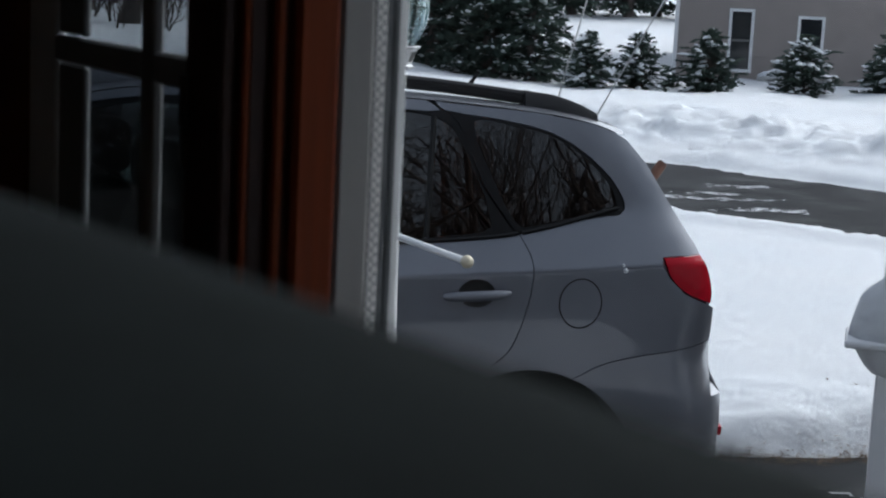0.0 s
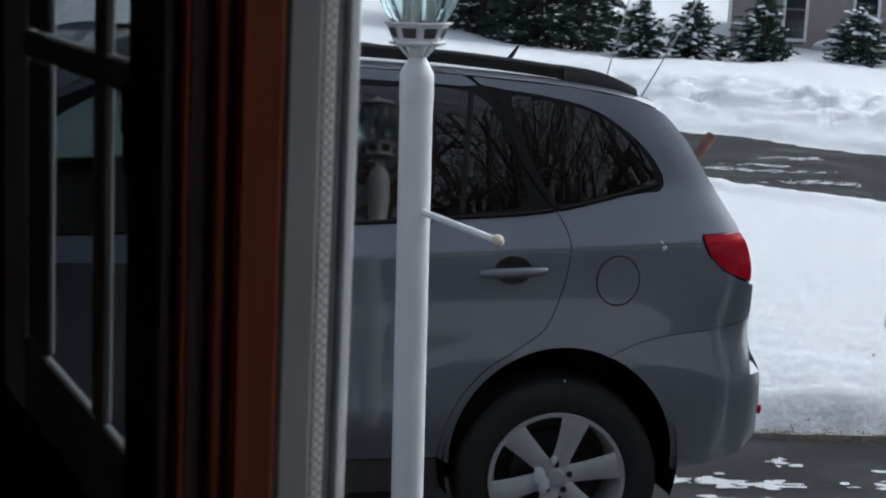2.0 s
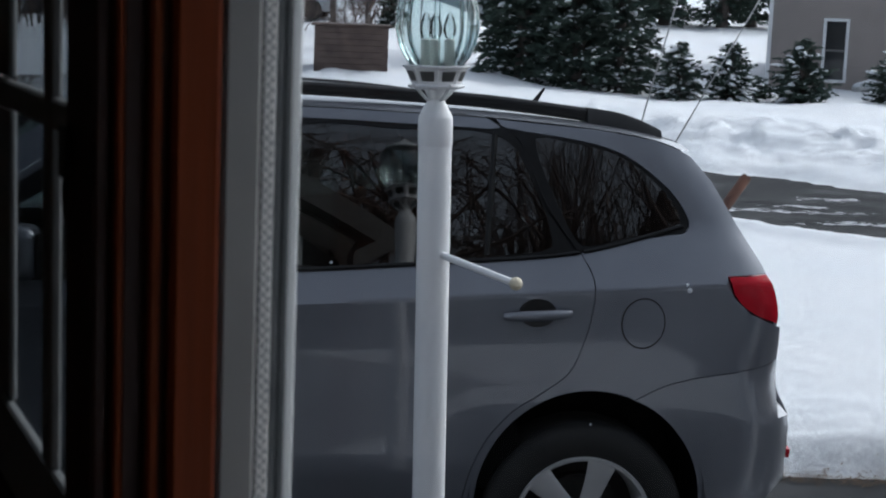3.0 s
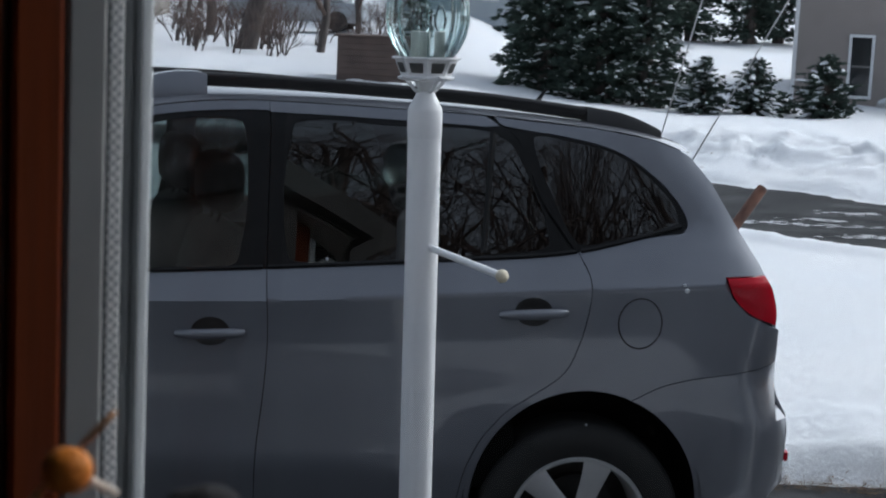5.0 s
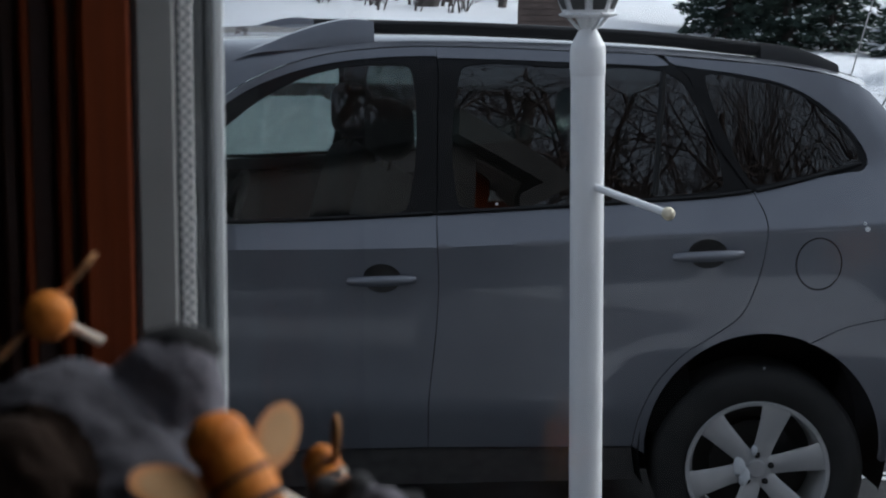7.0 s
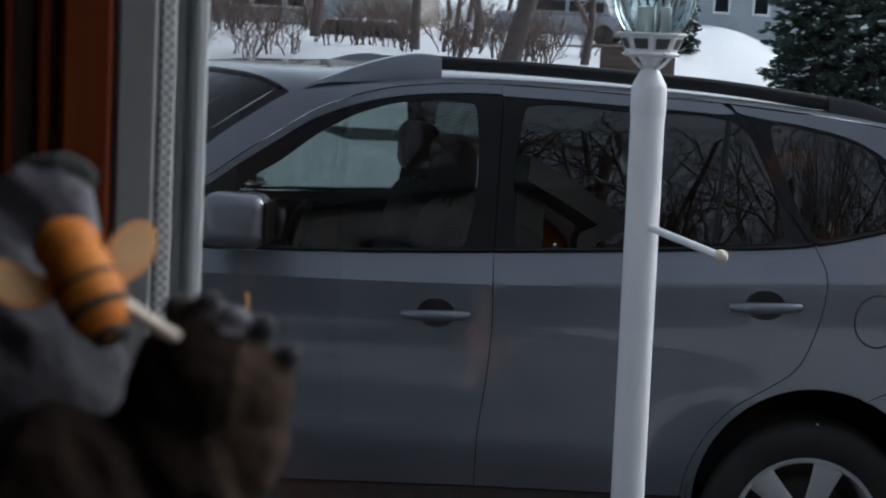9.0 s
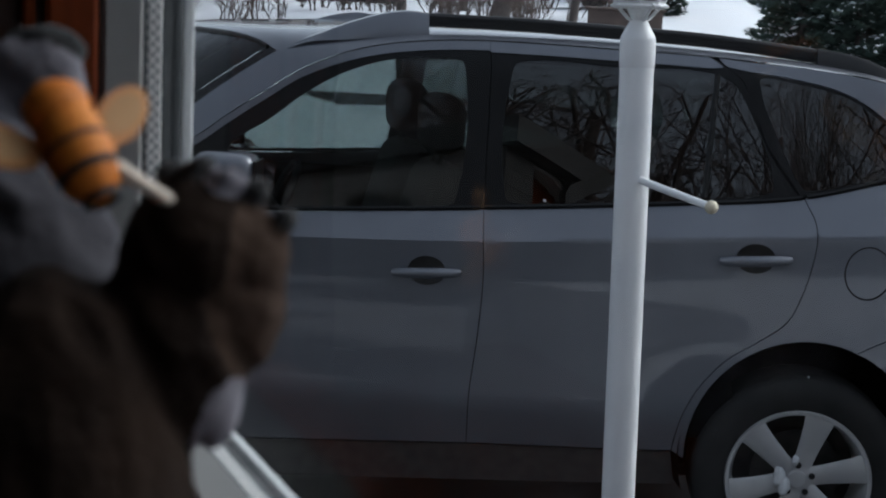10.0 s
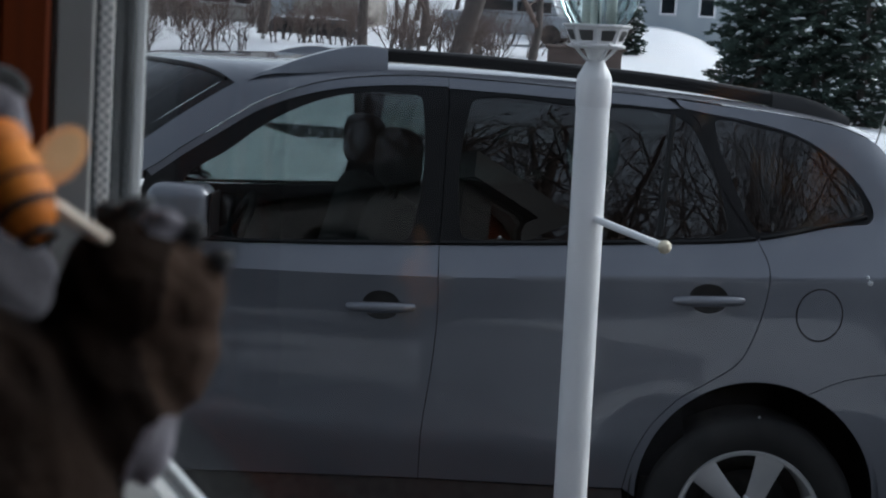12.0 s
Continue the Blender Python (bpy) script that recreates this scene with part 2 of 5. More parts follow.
def tube(bm, pts, radii, sides=8, cap=True):
    """A tube through points, with a radius at each."""
    rings = []
    for i, p in enumerate(pts):
        p = Vector(p)
        a = Vector(pts[max(i - 1, 0)])
        b = Vector(pts[min(i + 1, len(pts) - 1)])
        d = (b - a).normalized()
        u = d.cross(Vector((0.31, 0.17, 0.93)) if abs(d.z) < 0.9 else Vector((1, 0.1, 0))).normalized()
        w = d.cross(u)
        r = radii[i] if isinstance(radii, (list, tuple)) else radii
        rings.append([bm.verts.new(p + (u * math.cos(k * math.tau / sides) + w * math.sin(k * math.tau / sides)) * r) for k in range(sides)])
    for a, b in zip(rings, rings[1:]):
        for k in range(sides):
            bm.faces.new((a[k], a[(k + 1) % sides], b[(k + 1) % sides], b[k]))
    if cap and sides > 2:
        bm.faces.new(rings[0][::-1])
        bm.faces.new(rings[-1])


def lathe(bm, profile, sides=24, axis="z", centre=(0, 0, 0), capped=False):
    """Turns (radius, height) pairs round an axis."""
    c = Vector(centre)
    rings = []
    for r, h in profile:
        ring = []
        for k in range(sides):
            a = k * math.tau / sides
            q = Vector((r * math.cos(a), r * math.sin(a), h)) if axis == "z" else Vector((r * math.cos(a), h, r * math.sin(a)))
            ring.append(bm.verts.new(c + q))
        rings.append(ring)
    for a, b in zip(rings, rings[1:]):
        for k in range(sides):
            bm.faces.new((a[k], a[(k + 1) % sides], b[(k + 1) % sides], b[k]))
    if capped:
        for ring in (rings[0], rings[-1]):
            bm.faces.new(ring)
    bmesh.ops.recalc_face_normals(bm, faces=bm.faces[:])


def blob(bm, centre, radii, seg=16, turn=None, rough=0.0, freq=8.0):
    """An ellipsoid with an uneven skin."""
    r = bmesh.ops.create_uvsphere(bm, u_segments=seg, v_segments=max(6, seg * 2 // 3), radius=1)
    for v in r["verts"]:
        d = v.co.copy()
        q = Vector((d.x * radii[0], d.y * radii[1], d.z * radii[2]))
        if rough:
            q *= 1 + rough * noise.noise(Vector(centre) * 7 + d * freq * 0.5)
        if turn is not None:
            q = turn @ q
        v.co = q + Vector(centre)
    return r["verts"]


# ---- the ground: one sheet of snow with the driveway and road laid on it ----
def smooth01(a, b, v):
    q = min(max((v - a) / (b - a), 0), 1)
    return q * q * (3 - 2 * q)


def across_road(x, y):
    return 0.72 * x + 0.69 * y


def ground_z(x, y):
    """Height of the ground: driveway, snow field, road bed, ploughed bank, rising land."""
    edge = 6.85 + 0.10 * noise.noise(Vector((x * 1.3, 0, 2))) + 0.05 * noise.noise(Vector((x * 5, 0, 4)))
    field = smooth01(edge, edge + 0.22, y)
    lump = 0.05 * noise.noise(Vector((x * 2.2, y * 2.2, 0))) + 0.025 * noise.noise(Vector((x * 6, y * 6, 3)))
    near = max(0.0, 1 - abs(y - edge - 0.3) / 0.8)
    z = field * (0.19 + 0.02 * noise.noise(Vector((x * 0.5, y * 0.5, 1))) + lump * near * 1.3)
    u = across_road(x, y)
    jag = 0.16 * noise.noise(Vector((x * 1.1, y * 1.1, 5))) + 0.08 * noise.noise(Vector((x * 4, y * 4, 6)))
    if u > 9:
        ridge = math.exp(-((u - 12.2 - jag) / 0.22) ** 2) * 0.10 * (0.6 + 0.8 * max(0, noise.noise(Vector((x * 3, y * 3, 9)))))
        bed = smooth01(12.3 + jag, 12.45 + jag, u) * (1 - smooth01(17.0 + jag * 2, 17.5 + jag * 2, u))
        z = (z + ridge) * (1 - bed) + 0.06 * bed
        bank = smooth01(17.0 + jag * 2, 19.4, u)
        rough = 0.13 * noise.noise(Vector((x * 1.1, y * 1.1, 7))) + 0.15 * noise.noise(Vector((x * 2.4, y * 2.4, 8))) + 0.13 * noise.noise(Vector((x * 4.6, y * 4.6, 18)))
        crest = math.exp(-((u - 20.5) / 2.4) ** 2)
        z += bank * (0.16 + 0.24 * crest + rough * math.exp(-((u - 18.7) / 1.5) ** 2)
                     + 0.10 * noise.noise(Vector((x * 0.55, y * 0.55, 11))))
    left = max(0.0, 5.0 - x)
    z += smooth01(25, 40, y) * min(left, 4.5) * 0.16 + smooth01(38, 60, y) * (0.5 if x < 5 else 1.0)
    z += smooth01(40, 56, y) * 1.1 * math.exp(-((x - 2.6) / 2.6) ** 2)
    if y > 60:
        z += (y - 60) * 0.03
    return z


def spaced(stops):
    out = []
    for a, b, n in stops:
        out += [a + (b - a) * i / n for i in range(n)]
    return out + [stops[-1][1]]


gx = spaced([(-600, -120, 6), (-120, -30, 14), (-30, -4, 30), (-4, 8, 110), (8, 20, 50), (20, 120, 24), (120, 600, 6)])
gy = spaced([(-600, -60, 8), (-60, 6.4, 12), (6.4, 8.2, 34), (8.2, 11, 16), (11, 24, 110), (24, 44, 44), (44, 130, 20), (130, 900, 8)])
nx = len(gx)
gverts = [(x, y, ground_z(x, y) - 0.03 * (1 - smooth01(6.80, 6.92, y))) for y in gy for x in gx]
gfaces = [(j * nx + i, j * nx + i + 1, (j + 1) * nx + i + 1, (j + 1) * nx + i) for j in range(len(gy) - 1) for i in range(nx - 1)]
gme = bpy.data.meshes.new("ground")
gme.from_pydata(gverts, [], gfaces)
gme.materials.append(SNOW)
gme.shade_smooth()
tagged(new("ground", gme), "snow-covered ground with ploughed banks and a rising far slope", "snow ground", kind="structure")


def sheet(name, inside, xs, ys, lift, material, label, category):
    """A paved strip that follows the ground."""
    bm = bmesh.new()
    grid = [[bm.verts.new((x, y, lift(x, y))) for x in xs] for y in ys]
    for j in range(len(ys) - 1):
        for i in range(len(xs) - 1):
            if inside((xs[i] + xs[i + 1]) / 2, (ys[j] + ys[j + 1]) / 2):
                bm.faces.new((grid[j][i], grid[j][i + 1], grid[j + 1][i + 1], grid[j + 1][i]))
    bmesh.ops.delete(bm, geom=[v for v in bm.verts if not v.link_faces], context="VERTS")
    return tagged(obj(name, bm, material, smooth=True), label, category, kind="structure")


sheet("driveway", lambda x, y: True, spaced([(-30, 30, 30)]), spaced([(1.4, 7.3, 12)]), lambda x, y: 0.0 - 0.10 * max(0, y - 6.9), DRIVE,
      "wet black asphalt driveway with thin snow streaks", "driveway")
# the road: a straight strip slanting past the snow field
bm = bmesh.new()
along = Vector((0.69, -0.72, 0))
acr = Vector((0.72, 0.69, 0))
prev = None
for i in range(-40, 41):
    c = along * (i * 2.0)
    a = bm.verts.new(acr * 12.0 + c + Vector((0, 0, 0.085)))
    b = bm.verts.new(acr * 17.6 + c + Vector((0, 0, 0.085)))
    if prev:
        bm.faces.new((prev[0], a, b, prev[1]))
    prev = (a, b)
bmesh.ops.recalc_face_normals(bm, faces=bm.faces[:])
tagged(obj("road", bm, ROAD), "grey wet asphalt road between snow banks", "road", kind="structure")

rng = random.Random(4)


def snow_patch(cx, cy, lx, ly, z, seed):
    """A thin ragged crust of snow: overlapping low crumbs along a streak."""
    r = random.Random(seed)
    bm = bmesh.new()
    for _ in range(int(10 + 60 * lx)):
        u = r.gauss(0, 0.42)
        c = Vector((cx + lx * u, cy + ly * (r.gauss(0, 0.8) + 0.5 * math.sin(5 * u + seed)), z))
        rx, ry, n = r.uniform(0.010, 0.070) * (0.6 + lx), r.uniform(0.005, 0.024), 9
        top = bm.verts.new(c + Vector((0, 0, r.uniform(0.002, 0.005))))
        low = []
        for k in range(n):
            q = r.uniform(0.55, 1.25)
            low.append(bm.verts.new(c + Vector((rx * q * math.cos(k * math.tau / n), ry * q * math.sin(k * math.tau / n), 0.0))))
        for k in range(n):
            bm.faces.new((top, low[k], low[(k + 1) % n]))
    return bm


# ---- the parked car: x towards its tail, near flank at y = 5.0 ----
from mathutils.geometry import delaunay_2d_cdt

CY = 5.94
CXM = -1.13
TAIL_Z = [0.30, 0.45, 0.56, 0.66, 0.74, 0.82, 0.90, 1.0, 1.13, 1.22, 1.31, 1.46, 1.57, 1.69, 1.76, 1.82]
TAIL_X = [0.99, 1.04, 1.055, 1.058, 1.045, 0.995, 0.985, 0.982, 0.970, 0.938, 0.885, 0.79, 0.718, 0.618, 0.55, 0.49]
NOSE_Z = [0.30, 0.5, 0.8, 0.95, 1.05, 1.2, 1.8]
NOSE_X = [-3.28, -3.36, -3.34, -3.25, -3.1, -2.9, -2.6]


def eased(x, xs, zs):
    """A smooth curve through points."""
    if x <= xs[0]:
        return zs[0]
    if x >= xs[-1]:
        return zs[-1]
    i = max(k for k in range(len(xs) - 1) if xs[k] <= x)
    slope = lambda k: (zs[min(k + 1, len(xs) - 1)] - zs[max(k - 1, 0)]) / (xs[min(k + 1, len(xs) - 1)] - xs[max(k - 1, 0)])
    h = xs[i + 1] - xs[i]
    t = (x - xs[i]) / h
    return ((2 * t ** 3 - 3 * t * t + 1) * zs[i] + (t ** 3 - 2 * t * t + t) * h * slope(i)
            + (3 * t * t - 2 * t ** 3) * zs[i + 1] + (t ** 3 - t * t) * h * slope(i + 1))


def belt(x):
    return eased(x, [-1.9, -1.44, -0.80, -0.17, 0.245, 0.60], [1.15, 1.165, 1.205, 1.255, 1.298, 1.392])


def shoulder(x):
    """Height of the crease that runs under the windows to the tail lamp."""
    return eased(x, [-1.9, -0.8, 0.0, 0.3, 0.46, 0.75, 1.0], [1.07, 1.105, 1.162, 1.182, 1.194, 1.216, 1.225])


def half_width(z, x=0.3):
    s, b = shoulder(x), max(belt(x), shoulder(x) + 0.06)
    if z < 0.80:
        door = min(1.0, max(0.0, (-0.02 - x) / 0.25))
        plain = 0.09 * ((0.80 - z) / 0.60) ** 2
        flare = -0.016 * (0.80 - z) / 0.25 if z > 0.55 else -0.016 + 0.28 * (0.55 - z)
        y = 4.995 + plain * (1 - door) + flare * door
    elif z < s:
        q = (z - 0.80) / (s - 0.80)
        y = 4.995 - 0.008 * q + 0.010 * math.sin(math.pi * q)
    elif z < b:
        y = 4.987 + 0.60 * (z - s)
    else:
        y = 4.987 + 0.60 * (b - s) + 0.25 * (z - b) + max(0.0, z - 1.66) ** 2 * 2.0
    return CY - y


def plan_ratio(x, z):
    end = float(np.interp(z, TAIL_Z, TAIL_X)) if x > CXM else float(np.interp(z, NOSE_Z, NOSE_X))
    return min(abs((x - CXM) / (end - CXM)), 0.9995)


def squareness(z):
    """How tight the body's corner is in plan: rounder at the bumper, tighter at the pillars."""
    q = min(max((z - 0.86) / 0.34, 0.0), 1.0)
    return 14 + 11 * q * q * (3 - 2 * q)


def flank(x, z, side=1, inset=0.0):
    """The body's outer skin over (x, z); side 1 faces the house."""
    e = squareness(z)
    q = (1 - plan_ratio(x, z) ** e) ** (1 / e)
    reach = half_width(z, x) * q - inset
    return Vector((x, CY - side * reach, z))


def tail_skin(yf, z, inset=0.0):
    """The rear skin at a share yf of the half width."""
    end = float(np.interp(z, TAIL_Z, TAIL_X))
    w = half_width(z)
    return Vector((CXM + (end - CXM) * (1 - min(abs(yf), 0.999) ** squareness(z)) ** (1 / squareness(z)) - inset, CY + yf * w, z))


def densify(poly, step):
    out = []
    for a, b in zip(poly, poly[1:] + poly[:1]):
        n = max(1, int(math.hypot(b[0] - a[0], b[1] - a[1]) / step))
        out += [(a[0] + (b[0] - a[0]) * i / n, a[1] + (b[1] - a[1]) * i / n) for i in range(n)]
    return out


def soften(poly, closed=True, corner=38, n=4):
    """Bends the straight runs of an outline into curves; sharp corners stay."""
    pts = [Vector(p) for p in poly]
    m = len(pts)

    def tangent(i):
        if not closed and i in (0, m - 1):
            return None
        a, p, b = pts[i - 1], pts[i], pts[(i + 1) % m]
        u, v = (p - a), (b - p)
        if u.length < 1e-6 or v.length < 1e-6 or u.angle(v) > radians(corner):
            return None
        return (u.normalized() + v.normalized()).normalized()

    out = []
    for i in range(m if closed else m - 1):
        p, q = pts[i], pts[(i + 1) % m]
        d = (q - p).length
        t0, t1 = tangent(i), tangent((i + 1) % m)
        t0 = (q - p) if t0 is None else t0 * d
        t1 = (q - p) if t1 is None else t1 * d
        k = n if d > 0.03 else 1
        for j in range(k):
            t = j / k
            out.append(tuple((2 * t ** 3 - 3 * t * t + 1) * p + (t ** 3 - 2 * t * t + t) * t0 + (3 * t * t - 2 * t ** 3) * q + (t ** 3 - t * t) * t1))
    if not closed:
        out.append(tuple(pts[-1]))
    return out


def inside_poly(p, poly):
    hit = False
    for (x0, y0), (x1, y1) in zip(poly, poly[1:] + poly[:1]):
        if (y0 > p[1]) != (y1 > p[1]) and p[0] < (x1 - x0) * (p[1] - y0) / (y1 - y0) + x0:
            hit = not hit
    return hit


def shrink(poly, d):
    """Moves every edge of an outline inwards by d."""
    area = sum(a[0] * b[1] - b[0] * a[1] for a, b in zip(poly, poly[1:] + poly[:1]))
    sgn = 1 if area > 0 else -1
    out = []
    n = len(poly)
    for i in range(n):
        p, a, b = Vector(poly[i]), Vector(poly[i - 1]), Vector(poly[(i + 1) % n])
        e1, e2 = (p - a).normalized(), (b - p).normalized()
        nn = Vector((-(e1.y + e2.y), e1.x + e2.x)) * sgn
        if nn.length < 1e-6:
            nn = Vector((-e1.y, e1.x)) * sgn
        nn.normalize()
        out.append(tuple(p + nn * d))
    return out


def panel(poly, holes=(), side=1, inset=0.0, step=0.05, thick=0.012, gap=0.0016, mapping=None, cups=()):
    """A curved sheet of the body's skin within an outline, less its holes, with turned-in edges."""
    put = mapping or (lambda x, z, i: flank(x, z, side, i))
    outer = shrink(densify(poly, step), gap) if gap else densify(poly, step)
    loops = [outer] + [densify(h, step) for h in (*holes, *cups)]
    pts, edges = [], []
    for lp in loops:
        s = len(pts)
        pts += [Vector(p) for p in lp]
        edges += [(s + i, s + (i + 1) % len(lp)) for i in range(len(lp))]
    x0, x1 = min(p[0] for p in outer), max(p[0] for p in outer)
    clear = lambda p, d: min((q[0] - p[0]) ** 2 + (q[1] - p[1]) ** 2 for lp in loops for q in lp) > d * d and inside_poly(p, outer)
    creased = mapping is None and not holes
    if creased:
        for off in (-0.012, 0.0, 0.012):
            last = None
            for i in range(int((x1 - x0) / 0.03) + 1):
                p = (x0 + 0.03 * i, shoulder(x0 + 0.03 * i) + off)
                if clear(p, 0.014):
                    pts.append(Vector(p))
                    if last is not None:
                        edges.append((last, len(pts) - 1))
                    last = len(pts) - 1
                else:
                    last = None
    z0, z1 = min(p[1] for p in outer), max(p[1] for p in outer)
    nxg, nzg = int((x1 - x0) / step) + 1, int((z1 - z0) / step) + 1
    for i in range(1, nxg):
        for j in range(1, nzg):
            p = (x0 + (x1 - x0) * i / nxg + 0.003 * (j % 2), z0 + (z1 - z0) * j / nzg)
            near = min((q[0] - p[0]) ** 2 + (q[1] - p[1]) ** 2 for lp in loops for q in lp)
            if near > (step * 0.4) ** 2 and inside_poly(p, outer) and not (creased and abs(p[1] - shoulder(p[0])) < 0.022):
                pts.append(Vector(p))
    vs, _, fs, *_ = delaunay_2d_cdt(pts, edges, [], 0, 1e-6)
    bm = bmesh.new()
    bv = [bm.verts.new(put(v.x, v.y, inset)) for v in vs]
    for f in fs:
        c = sum((vs[i] for i in f), Vector((0, 0))) / len(f)
        if inside_poly(c, outer) and not any(inside_poly(c, h) for h in loops[1:]):
            order = f if side == 1 else f[::-1]
            try:
                bm.faces.new([bv[i] for i in order])
            except ValueError:
                pass
    bmesh.ops.delete(bm, geom=[v for v in bm.verts if not v.link_faces], context="VERTS")
    if thick:
        rim = [e for e in bm.edges if e.is_boundary]
        new_geo = bmesh.ops.extrude_edge_only(bm, edges=rim)["geom"]
        for v in new_geo:
            if isinstance(v, bmesh.types.BMVert):
                v.co += Vector((0, side * thick, 0)) if mapping is None else Vector((-thick, 0, 0))
    bmesh.ops.recalc_face_normals(bm, faces=bm.faces[:])
    mid = sum((f.normal * f.calc_area() for f in bm.faces), Vector())
    want = Vector((0, -side, 0)) if mapping is None else Vector((1, 0, 0))
    if mid.dot(want) < 0:
        bmesh.ops.reverse_faces(bm, faces=bm.faces[:])
    return bm


def top_gap(x):
    return eased(x, [-2.35, -1.79, -1.72, -1.57, -1.44, -1.25, -1.05, -0.81, -0.38, -0.06, 0.3, 0.5, 0.62],
                           [1.06, 1.40, 1.455, 1.56, 1.645, 1.715, 1.748, 1.76, 1.752, 1.742, 1.715, 1.685, 1.645])


def roof_z(x):
    return eased(x, [-2.35, -1.9, -1.49, -1.3, -1.05, -0.8, -0.4, 0.0, 0.3, 0.5, 0.66],
                           [1.14, 1.46, 1.735, 1.768, 1.785, 1.790, 1.785, 1.765, 1.738, 1.712, 1.675])


def rail_z(x):
    return eased(x, [-1.03, -0.7, -0.35, -0.04, 0.32, 0.40], [1.829, 1.8265, 1.8155, 1.8015, 1.767, 1.757])


car = thing("parked_car", "grey compact sport utility car parked on the wet driveway", "car")



def rounded_soft(poly, d=0.03):
    """Rounds the sharp corners of an outline and bends the rest into curves."""
    out = []
    for i in range(len(poly)):
        p, a, b = Vector(poly[i]), Vector(poly[i - 1]), Vector(poly[(i + 1) % len(poly)])
        if (p - a).angle(b - p) > radians(38):
            out += [tuple(p + (a - p).normalized() * min(d, 0.4 * (a - p).length)), tuple(p + (a - p).normalized() * d * 0.3 + (b - p).normalized() * d * 0.3),
                    tuple(p + (b - p).normalized() * min(d, 0.4 * (b - p).length))]
        else:
            out.append(tuple(p))
    return soften(out, corner=75)


FRONT_WINDOW = rounded_soft([(-0.895, 1.695), (-1.12, 1.685), (-1.27, 1.645), (-1.42, 1.565), (-1.56, 1.455), (-1.695, 1.365), (-1.66, 1.19), (-1.44, 1.175),
                        (-0.895, 1.212)])
REAR_WINDOW = rounded_soft([(-0.735, 1.698), (-0.38, 1.694), (-0.07, 1.69), (0.015, 1.655), (0.16, 1.312), (0.01, 1.288), (-0.735, 1.228)])
QUARTER = rounded_soft([(0.075, 1.684), (0.20, 1.668), (0.37, 1.630), (0.487, 1.556), (0.577, 1.460), (0.596, 1.415), (0.588, 1.390), (0.55, 1.380), (0.40, 1.352), (0.245, 1.318), (0.16, 1.47)], 0.025)
B_EDGE = soften([(-0.800, 1.204), (-0.788, 1.0), (-0.796, 0.80), (-0.815, 0.60), (-0.820, 0.405)], False)
REAR_EDGE = soften([(0.248, 1.298), (0.288, 1.22), (0.288, 1.12), (0.258, 0.985), (0.218, 0.897), (0.125, 0.823), (0.035, 0.762), (-0.018, 0.706), (-0.062, 0.645), (-0.108, 0.54), (-0.13, 0.43)], False)
ARCH = [(0.305 + 0.392 * math.cos(a), 0.428 + 0.408 * math.sin(a)) for a in [math.pi * (1.02 - 1.04 * i / 30) for i in range(31)]]
SPLIT = 18
BUMP_LINE = soften([(0.447, 0.806), (0.57, 0.866), (0.87, 0.920), (0.962, 0.942)], False)
FRONT_DOOR = B_EDGE[:1] + [(-1.10, 1.184), (-1.44, 1.163), (-1.80, 1.15), (-1.86, 0.95), (-1.84, 0.62), (-1.80, 0.35)] + B_EDGE[:0:-1]
REAR_DOOR = B_EDGE[:1] + [(-0.17, 1.255)] + REAR_EDGE + B_EDGE[:0:-1]
DOOR_TOP_F = soften([(-0.809, 1.759), (-1.05, 1.747), (-1.25, 1.713), (-1.44, 1.643), (-1.57, 1.557), (-1.72, 1.452), (-1.82, 1.387), (-1.84, 1.152), (-1.44, 1.165),
              (-0.800, 1.206)])
DOOR_TOP_R = soften([(-0.809, 1.759), (-0.38, 1.751), (-0.08, 1.741), (-0.03, 1.717), (0.03, 1.665), (0.12, 1.455), (0.236, 1.300), (-0.17, 1.257), (-0.800, 1.206)])
NOTCH = soften([(0.250, 1.302), (0.40, 1.339), (0.56, 1.370), (0.606, 1.378), (0.620, 1.395), (0.597, 1.460), (0.498, 1.563), (0.367, 1.641), (0.20, 1.680), (0.05, 1.698), (-0.018, 1.708)], False, 60)
PILLAR_TRIM = NOTCH + [(0.03, 1.667), (0.12, 1.457), (0.236, 1.302)]
QUARTER_PANEL = [(0.248, 1.298)] + NOTCH + [(-0.034, 1.716), (-0.05, 1.738), (0.10, 1.7275), (0.30, 1.714), (0.50, 1.684), (0.60, 1.65), (0.637, 1.63), (0.706, 1.55), (0.786, 1.42),
                 (0.874, 1.28), (0.885, 1.252), (0.745, 1.242), (0.77, 1.175), (0.83, 1.118), (0.925, 1.075), (0.955, 1.06)] + BUMP_LINE[::-1] + ARCH[SPLIT::-1] + REAR_EDGE[:0:-1]
BUMPER = BUMP_LINE + [(0.985, 0.90), (1.0, 0.82), (1.045, 0.74), (1.06, 0.66), (1.055, 0.58), (1.03, 0.50), (0.95, 0.45), (0.82, 0.415), (0.71, 0.392)] + ARCH[:SPLIT:-1]
TAIL_LAMP = soften([(0.748, 1.240), (0.885, 1.250), (0.905, 1.22), (0.925, 1.17), (0.938, 1.10), (0.935, 1.078), (0.83, 1.122), (0.772, 1.178)])
FENDER = [(-1.812, 1.15), (-2.30, 1.10), (-2.9, 1.02), (-3.15, 0.95), (-3.2, 0.45), (-2.88, 0.42), (-2.84, 0.6), (-2.7, 0.77), (-2.41, 0.845), (-2.1, 0.77), (-1.97, 0.6),
          (-1.93, 0.42), (-1.81, 0.43), (-1.85, 0.62), (-1.87, 0.95)]



